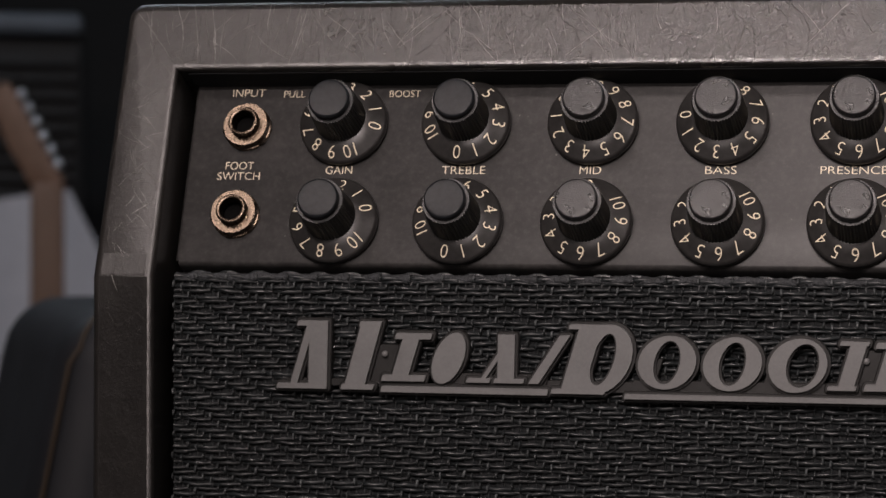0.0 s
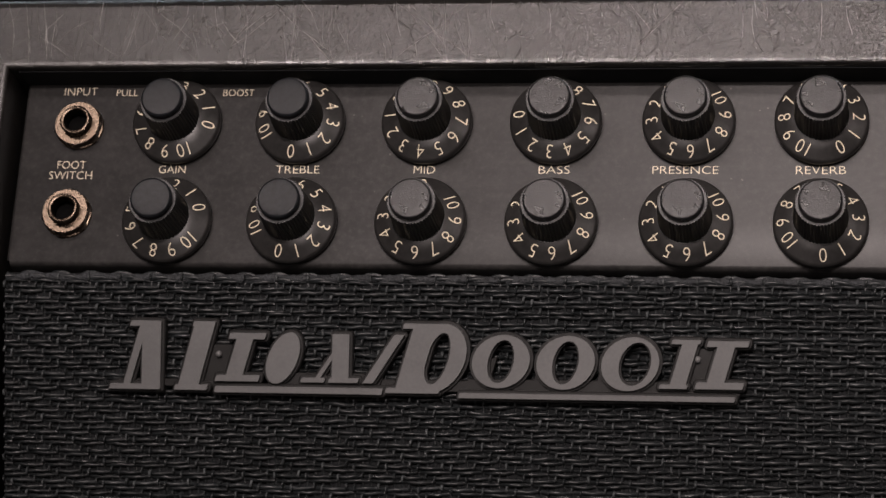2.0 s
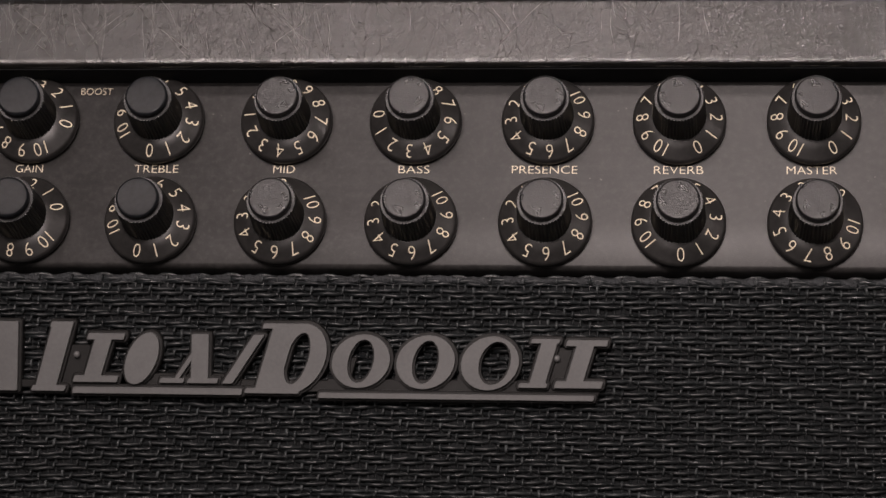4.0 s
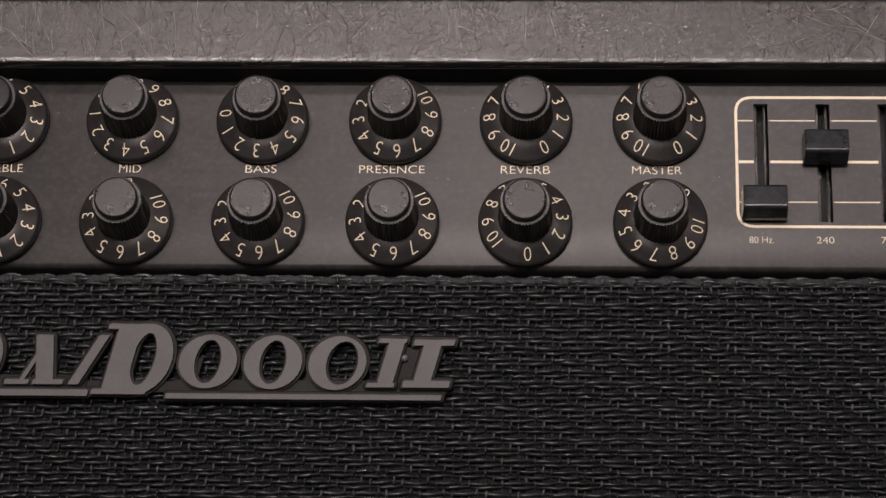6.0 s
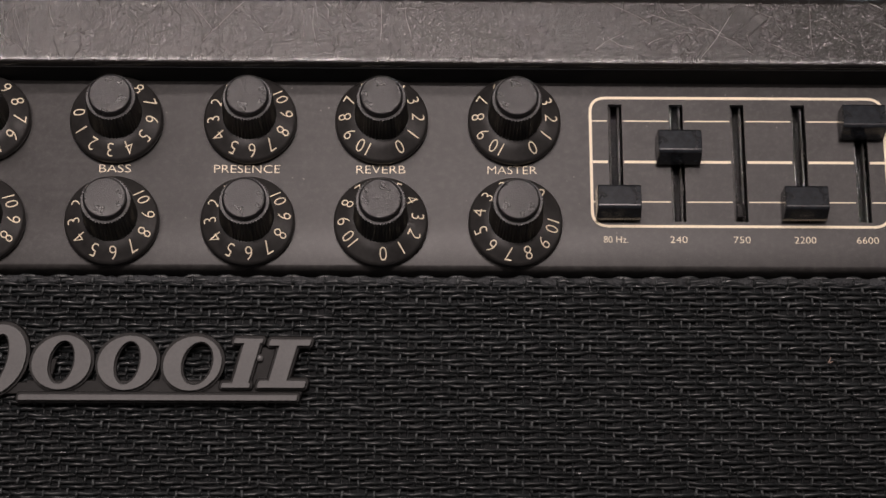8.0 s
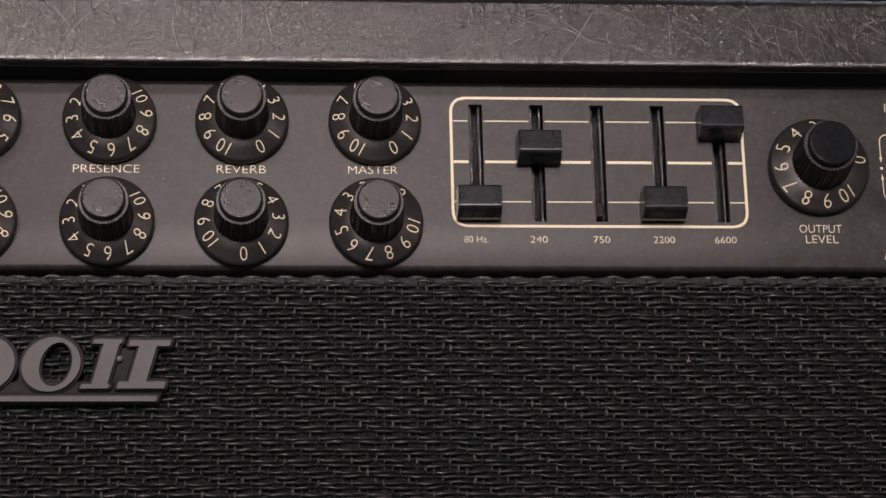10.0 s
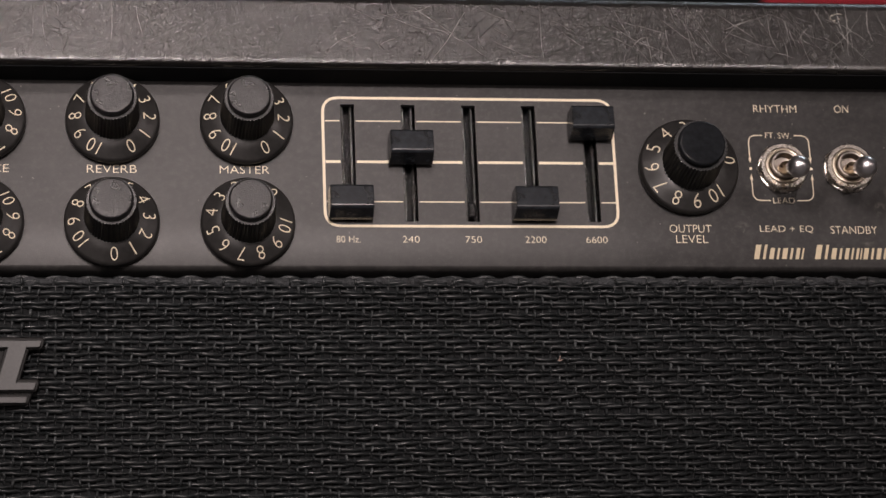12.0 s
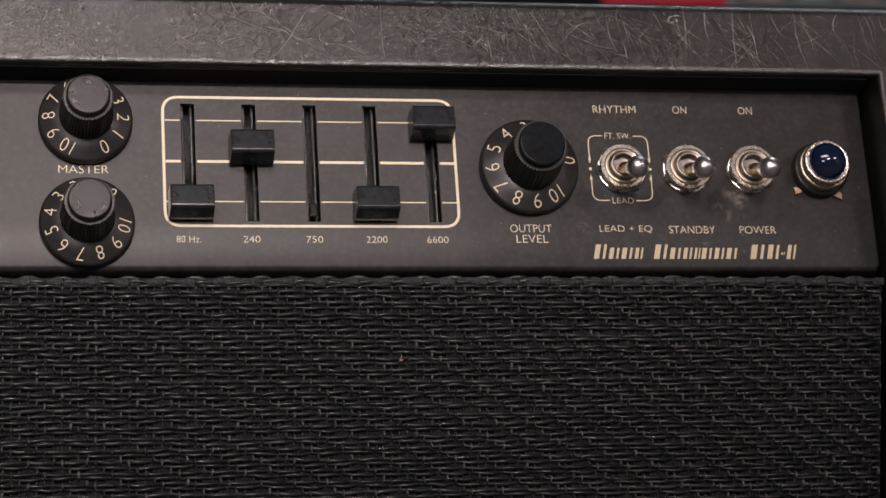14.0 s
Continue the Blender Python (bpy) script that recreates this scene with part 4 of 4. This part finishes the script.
def solid(bm, outline, y_back, y_front, soft=0.12):
    """A raised piece with a softened front rim, in millimetres."""
    rings = []
    for y, d in ((y_back, 0.0), (y_front + soft, 0.0), (y_front, -soft)):
        rings.append([bm.verts.new((x * MM, y * MM, (900 + z) * MM)) for x, z in grow(outline, d)])
    n = len(outline)
    for a, b in zip(rings, rings[1:]):
        for i in range(n):
            j = (i + 1) % n
            bm.faces.new((a[i], a[j], b[j], b[i]))
    bm.faces.new(rings[-1])


def hollow(bm, outer, inner, y_back, y_front):
    n = len(outer)
    R = [[bm.verts.new((x * MM, y * MM, (900 + z) * MM)) for x, z in o] for o, y in ((outer, y_back), (outer, y_front), (inner, y_front), (inner, y_back))]
    for a, b in zip(R, R[1:]):
        for i in range(n):
            j = (i + 1) % n
            bm.faces.new((a[i], a[j], b[j], b[i]))


def raised(outline, hole=None):
    k = len(BADGE_PIECES) * 0.006
    if len(outline) == 4:
        outline = rounded(outline, 0.42, True, 3)
    bm, plate = bmesh.new(), bmesh.new()
    if hole:
        hollow(bm, outline, hole, -15.2, FRONT - k)
        hollow(plate, grow(outline, 0.75), grow(hole, -0.5), -12.5, -15.4 - k)
    else:
        solid(bm, outline, -15.2, FRONT - k)
        solid(plate, grow(outline, 0.75), -12.5, -15.4 - k, 0.25)
    BACKING.append(plate)
    BADGE_PIECES.append(mesh_of("badge_shape", bm, BADGE_FACE))


BIG, SMALL, FOOT_BIG, FOOT = -39.5, -42.4, -57.4, -55.0
# tall opening shape: three slanted strokes with feet
raised(bar(-213.6, -211.6, FOOT_BIG, BIG))
raised(bar(-208.3, -203.2, FOOT_BIG, BIG, 0.02))
raised(bar(-198.8, -193.3, FOOT_BIG, BIG, 0.28))
for x0, x1, z in ((-217.0, -208.0, FOOT_BIG), (-199.6, -190.8, FOOT_BIG), (-216.3, -208.8, BIG - 1.5), (-199.5, -194.5, BIG - 1.5)):
    raised(bar(x0, x1, z, z + 1.5, 0.30))
# small shapes
raised(bar(-186.9, -182.4, FOOT, SMALL))
raised(bar(-189.4, -177.8, FOOT, FOOT + 1.7))
raised(bar(-189.0, -179.3, SMALL - 1.7, SMALL))
raised(oval(-170.6, -48.8, 4.1, 6.7))
raised(bar(-164.6, -163.2, FOOT, SMALL, 0.68))
raised(bar(-157.9, -153.4, FOOT, SMALL, 0.02))
raised(bar(-166.8, -160.5, FOOT, FOOT + 1.3))
raised(bar(-159.6, -151.7, FOOT, FOOT + 1.3))
raised(bar(-151.4, -148.6, FOOT, SMALL, 0.66))
# tall middle shape: a slanted stroke beside a tall ring
raised(bar(-141.6, -135.6, FOOT_BIG, BIG))
raised(oval(-130.6, -48.4, 7.6, 8.9, 0.24), oval(-130.3, -48.4, 2.9, 6.6, 0.27))
raised(bar(-144.0, -130.0, FOOT_BIG, FOOT_BIG + 1.4))
raised(bar(-144.3, -132.5, BIG - 1.4, BIG))
# rings
raised(oval(-114.0, -48.9, 7.4, 6.8, 0.12), oval(-114.0, -48.9, 3.3, 5.5, 0.18))
raised(oval(-97.5, -49.0, 7.4, 6.8, 0.12), oval(-97.5, -49.0, 3.3, 5.5, 0.18))
raised(oval(-81.2, -49.1, 7.3, 6.8, 0.12), oval(-80.0, -49.1, 4.0, 5.5, 0.18))
# closing strokes
raised(bar(-72.3, -68.2, FOOT - 0.2, SMALL - 0.4))
raised(bar(-74.8, -67.6, FOOT - 0.2, FOOT + 1.0))
raised(bar(-75.0, -67.7, SMALL - 1.6, SMALL - 0.4))
raised(bar(-63.3, -58.8, FOOT - 0.2, SMALL - 0.6))
raised(bar(-65.8, -53.8, FOOT - 0.2, FOOT + 1.6))
raised(bar(-66.0, -55.6, SMALL - 2.2, SMALL - 0.6))
# underlines
raised(bar(-188.7, -144.6, -57.9, -56.2, 0.2))
raised(bar(-124.8, -54.9, -58.4, -57.0, 0.2))
# webs of the backing between the shapes
for x0, x1, z0, z1 in ((-216, -191, -56.6, -54.6), (-192, -146, -56.8, -52.6), (-146, -120, -57.0, -54.0), (-124, -54, -57.6, -53.5), (-193.5, -186, -56, -45.5),
                       (-70.5, -63, -56, -45.0), (-178, -171, -56, -50), (-122, -118, -54, -48), (-107, -103, -54, -47), (-91, -87, -54, -47)):
    BACKING.append(bmesh.new())
    solid(BACKING[-1], bar(x0, x1, z0, z1), -12.5, -14.6 - 0.01 * (x0 % 7), 0.2)
badge = part("badge", BACKING[-9], BADGE_BODY, amp, "raised pewter and black emblem on the grille", HOME)
for k, bm in enumerate(BACKING):
    if k != len(BACKING) - 9:
        part("badge_backing", bm, BADGE_BODY, badge, "black backing of a raised shape")
for me in BADGE_PIECES:
    part("badge_shape", me, BADGE_FACE, badge, "dull pewter raised shape")
for x, z in ((-187.9, -48.0), (-64.4, -47.8)):
    rivet = lathe_mm([(0.9, 0), (0.85, 0.5), (0.5, 0.85), (0, 0.95)], 16)
    part("rivet", rivet, BADGE_FACE, badge, "small bright rivet", Matrix.Translation((x * MM, -0.0151, (900 + z) * MM)) @ pose(0, 0, 0, 90), smooth=60)

# the plinth on which it stands
stand = thing("display_stand", (AMP_AT.x, 0.11, 0), "dark plywood display stand under the amplifier", "stand")
part("top", box(bmesh.new(), -0.30, 0.30, -0.17, 0.17, AMP_BASE - 0.03, AMP_BASE, 0.003), STAND_WOOD, stand)
for sx in (-0.27, 0.245):
    part("side_board", box(bmesh.new(), sx, sx + 0.025, -0.15, 0.15, 0, AMP_BASE - 0.03, 0.002), STAND_WOOD, stand)
part("back_board", box(bmesh.new(), -0.2445, 0.2445, 0.125, 0.148, 0, AMP_BASE - 0.03, 0.002), STAND_WOOD, stand)

# ---------------------------------------------------------------- behind it, at its left: a covered cabinet
COVER = plain("dark_blue_grey_cover", (0.010, 0.012, 0.0165), 0.62, grain=500.0, amount=0.25, relief=0.0005)
PIPING = plain("mustard_piping", (0.050, 0.033, 0.018), 0.6, grain=700.0)
covered = thing("covered_cabinet", (-0.452, 0.449, -0.006), "cabinet under a dark padded cover with mustard piping", "speaker cabinet")
covered.rotation_euler = (0, 0, radians(30))


def build_cover():
    bm = bmesh.new()
    vs = bmesh.ops.create_cube(bm, size=1.0)["verts"]
    for q in vs:
        low = q.co.z < 0
        q.co = Vector(((-0.010 - 0.17 * low if q.co.x < 0 else 0.30), (-0.008 if q.co.y < 0 else 0.22), (0.0 if low else 0.850)))
    bmesh.ops.bevel(bm, geom=list(bm.edges), offset=0.026, segments=6, profile=0.5, affect="EDGES")
    for q in bm.verts:
        if q.co.z > 0.03:
            q.co += Vector((1, 1, 1)) * noise.noise(q.co * 9.0) * 0.003
    return bm


part("cover", build_cover(), COVER, covered, "padded dark blue-grey cover", smooth=60)


def tube_along(points, radius, sides=8):
    bm, prev = bmesh.new(), None
    pts = [Vector(p) for p in points]
    for i, p in enumerate(pts):
        d = (pts[min(i + 1, len(pts) - 1)] - pts[max(i - 1, 0)]).normalized()
        a = d.orthogonal().normalized() if abs(d.y) > 0.9 else d.cross(Vector((0, 1, 0))).normalized()
        b = d.cross(a)
        ring = [bm.verts.new(p + (a * math.cos(2 * math.pi * k / sides) + b * math.sin(2 * math.pi * k / sides)) * radius) for k in range(sides)]
        if prev:
            for k in range(sides):
                bm.faces.new((prev[k], prev[(k + 1) % sides], ring[(k + 1) % sides], ring[k]))
        else:
            bm.faces.new(ring[::-1])
        prev = ring
    bm.faces.new(prev)
    return bm


rim = [(-0.004 - 0.17 * (0.85 - z) / 0.85, -0.002, z) for z in (0.03, 0.2, 0.4, 0.55, 0.7, 0.78, 0.824)]
for a in (15, 30, 45, 60, 75, 90):
    inset = 0.026 * (1 - math.cos(radians(a)))
    rim.append((-0.005 + inset * 0.9, -0.003 + inset * 0.9, 0.8245 + 0.026 * math.sin(radians(a))))
part("piping", tube_along(rim, 0.0011), PIPING, covered, "mustard piping along the seam", smooth=60)

# ---------------------------------------------------------------- an electric guitar on a stand
TUNER = make_chrome("bright_tuner_chrome", (0.86, 0.90, 0.96), 0.40)
MAPLE = plain("amber_maple", (0.24, 0.14, 0.095), 0.45, grain=70.0, amount=0.2)
DARK_BODY = plain("dark_lacquer", (0.03, 0.03, 0.035), 0.3, grain=60.0)
guitar = thing("electric_guitar", (-1.185, 2.18, 0.02), "electric guitar with amber maple neck upright on its stand", "guitar")
facing = pose(0, 0, 0, 0, 0, 22)


def flat_piece(outline, y0, y1, rim=0.003):
    """An upright board with the outline (x, z) between two depths, with softened edges."""
    bm = bmesh.new()
    a = [bm.verts.new((x, y0, z)) for x, z in outline]
    b = [bm.verts.new((x, y1, z)) for x, z in outline]
    n = len(outline)
    for i in range(n):
        j = (i + 1) % n
        bm.faces.new((a[i], a[j], b[j], b[i]))
    bm.faces.new(a)
    bm.faces.new(b)
    bmesh.ops.recalc_face_normals(bm, faces=bm.faces)
    if rim:
        bmesh.ops.bevel(bm, geom=[e for e in bm.edges if e.calc_face_angle(0) > 0.5], offset=rim, segments=2, profile=0.5, affect="EDGES")
    return bm


def smooth_outline(points, steps=5):
    """A closed smooth outline through the given points."""
    out, n = [], len(points)
    for i in range(n):
        p = [Vector(points[(i + k) % n]) for k in (-1, 0, 1, 2)]
        for s in range(steps):
            t = s / steps
            out.append(tuple(0.5 * (2 * p[1] + (p[2] - p[0]) * t + (2 * p[0] - 5 * p[1] + 4 * p[2] - p[3]) * t * t + (3 * p[1] - p[0] - 3 * p[2] + p[3]) * t ** 3)))
    return out


part("neck", flat_piece([(-0.0215, 0.40), (0.0225, 0.40), (0.0205, 0.905), (-0.0195, 0.905)], -0.020, 0.002, 0.006), MAPLE, guitar, "amber maple neck", facing, smooth=60)
head = smooth_outline([(-0.020, 0.905), (0.020, 0.905), (0.015, 0.916), (0.006, 0.931), (-0.011, 0.963), (-0.028, 0.995), (-0.040, 1.019), (-0.050, 1.027), (-0.061, 1.020), (-0.066, 1.0), (-0.056, 0.970), (-0.045, 0.945), (-0.030, 0.921)])
part("headstock", flat_piece(head, -0.012, 0.003, 0.002), MAPLE, guitar, "amber maple headstock", facing, smooth=60)
for k in range(6):
    x, z = 0.006 - 0.0089 * k, 0.927 + 0.0171 * k
    peg = lathe_mm([(0, 0), (3.2, 0), (3.4, 2), (2.2, 4.5), (2.2, 9), (5.0, 11), (6.6, 14), (6.6, 19), (4.5, 22), (0, 22.6)], 18)
    part("tuner", peg, TUNER, guitar, "bright chrome tuner button", facing @ Matrix.Translation((x - 0.004, -0.004, z)) @ pose(0, 0, 0, 0, 82, 0) @ Matrix.Diagonal((1, 1, 0.75, 1)), smooth=50)
shape = smooth_outline([(0.0, 0.07), (0.13, 0.10), (0.165, 0.19), (0.125, 0.30), (0.115, 0.36), (0.13, 0.43), (0.115, 0.475), (0.075, 0.47), (0.03, 0.42), (-0.03, 0.42), (-0.08, 0.49), (-0.13, 0.50), (-0.145, 0.44), (-0.12, 0.36), (-0.13, 0.29), (-0.165, 0.19), (-0.12, 0.09)])
part("body", flat_piece(shape, -0.018, 0.026, 0.006), DARK_BODY, guitar, "dark lacquered body", facing, smooth=50)
for k in range(6):
    part("string", tube_along([(-0.017 + 0.0068 * k, -0.024, 0.30), (-0.015 + 0.006 * k, -0.0225, 0.905)], 0.0004, 5), CHROME, guitar, "", facing)
rack = thing("guitar_stand", (-1.185, 2.18, 0), "black tubular guitar stand", "guitar stand")
for legs in ([(0, 0.06, 0.34), (0.0, 0.06, 0.12), (-0.19, -0.13, 0.008)], [(0, 0.06, 0.12), (0.19, -0.13, 0.008)], [(0, 0.06, 0.12), (0.0, 0.26, 0.008)], [(-0.08, -0.05, 0.085), (-0.08, 0.06, 0.075), (0.08, 0.06, 0.075), (0.08, -0.05, 0.085)]):
    part("tube", tube_along(legs, 0.008), GRIP, rack, "black steel tube", smooth=60)

# white card leaning behind the guitar
CARD = plain("white_card", (0.62, 0.60, 0.64), 0.7, grain=40.0, amount=0.08)
card = thing("display_card", (-1.30, 2.38, 0), "white display card leaning on a cabinet behind the guitar", "sign")
part("strut", flat_piece([(-0.01, 0.0), (0.01, 0.0), (0.008, 0.6), (-0.008, 0.6)], 0.006, 0.05, 0.001), CARD, card, "folded card strut", pose(0, 0, 0, 0, 0, 22))
part("board", flat_piece([(-0.10, 0.0), (0.155, 0.0), (0.140, 0.75), (0.098, 0.843), (0.059, 0.921), (-0.09, 0.898)], -0.004, 0.004, 0.001), CARD, card, "plain white board", pose(0, 0, 0, -1.5, 0, 22))

# louvred black cabinet stack further back
STACK = plain("black_cabinet_vinyl", (0.012, 0.0125, 0.014), 0.5, grain=300.0, amount=0.4, relief=0.0006)
TOP_STACK = plain("grey_blue_top", (0.16, 0.18, 0.21), 0.5, grain=200.0)
stack = thing("louvred_cabinet", (-1.787, 3.02, 0), "tall black equipment cabinet with horizontal louvres and a pale top", "cabinet")
turned = pose(0, 0, 0, 0, 0, 22)
part("body", box(bmesh.new(), -0.32, 0.30, 0.0, 0.40, 0, 1.178, 0.012), STACK, stack, "black cabinet body", turned)
part("top", box(bmesh.new(), -0.32, 0.295, -0.03, 0.40, 1.1785, 1.213, 0.014, 3), TOP_STACK, stack, "pale grey-blue top", turned)
for k in range(26):
    z = 1.135 - 0.027 * k
    part("louvre", box(bmesh.new(), -0.30, 0.285, -0.022, -0.002, z - 0.008, z + 0.006, 0.003), STACK, stack, "black louvre", turned)

# ---------------------------------------------------------------- behind it, at its right: a red sign and a rail of packets
RED = plain("red_sign_enamel", (0.80, 0.035, 0.06), 0.45, grain=50.0, amount=0.1)
sign = thing("hanging_sign", (0.685, 1.89, 1.113), "glossy red shop sign on two thin posts", "sign")
part("panel", box(bmesh.new(), -0.056, 0.076, -0.004, 0.004, 0.0, 0.16, 0.002), RED, sign, "red enamel panel", pose(0, 0, 0, 0, 0, -14))
for sx in (-0.045, 0.045):
    part("post", tube_along([(sx, 0.012, -1.113), (sx, 0.012, 0.1)], 0.004), GRIP, sign, "thin black post", pose(0, 0, 0, 0, 0, -14))
RAIL = plain("grey_steel", (0.28, 0.28, 0.27), 0.45, metal=0.6, grain=200.0)
shelf = thing("display_rail", (0.98, 2.24, 0), "grey steel display rail on posts", "display rack")
across = pose(0, 0, 0, 0, 0, -11)
part("rail", box(bmesh.new(), -0.22, 0.40, -0.01, 0.01, 1.148, 1.156, 0.002), RAIL, shelf, "grey steel rail", across)
for sx in (-0.21, 0.39):
    part("post", box(bmesh.new(), sx - 0.008, sx + 0.008, -0.008, 0.008, 0, 1.148, 0.002), RAIL, shelf, "grey steel post", across)
for k in range(10):
    tint = ((0.42, 0.20, 0.18), (0.36, 0.36, 0.34), (0.48, 0.28, 0.24), (0.28, 0.31, 0.30))[k % 4]
    skin = plain("packet_print", tint, 0.5, grain=120.0)
    p = thing("packet", (0, 0, 0), "small dull printed packet standing on the rail", "packet", "packets on the rail")
    p.matrix_basis = Matrix.Translation((0.98, 2.24, 1.156)) @ across @ Matrix.Translation((-0.17 + 0.058 * k, 0, 0))
    part("box", box(bmesh.new(), -0.022, 0.022, -0.008, 0.008, 0, 0.07, 0.002), skin, p)
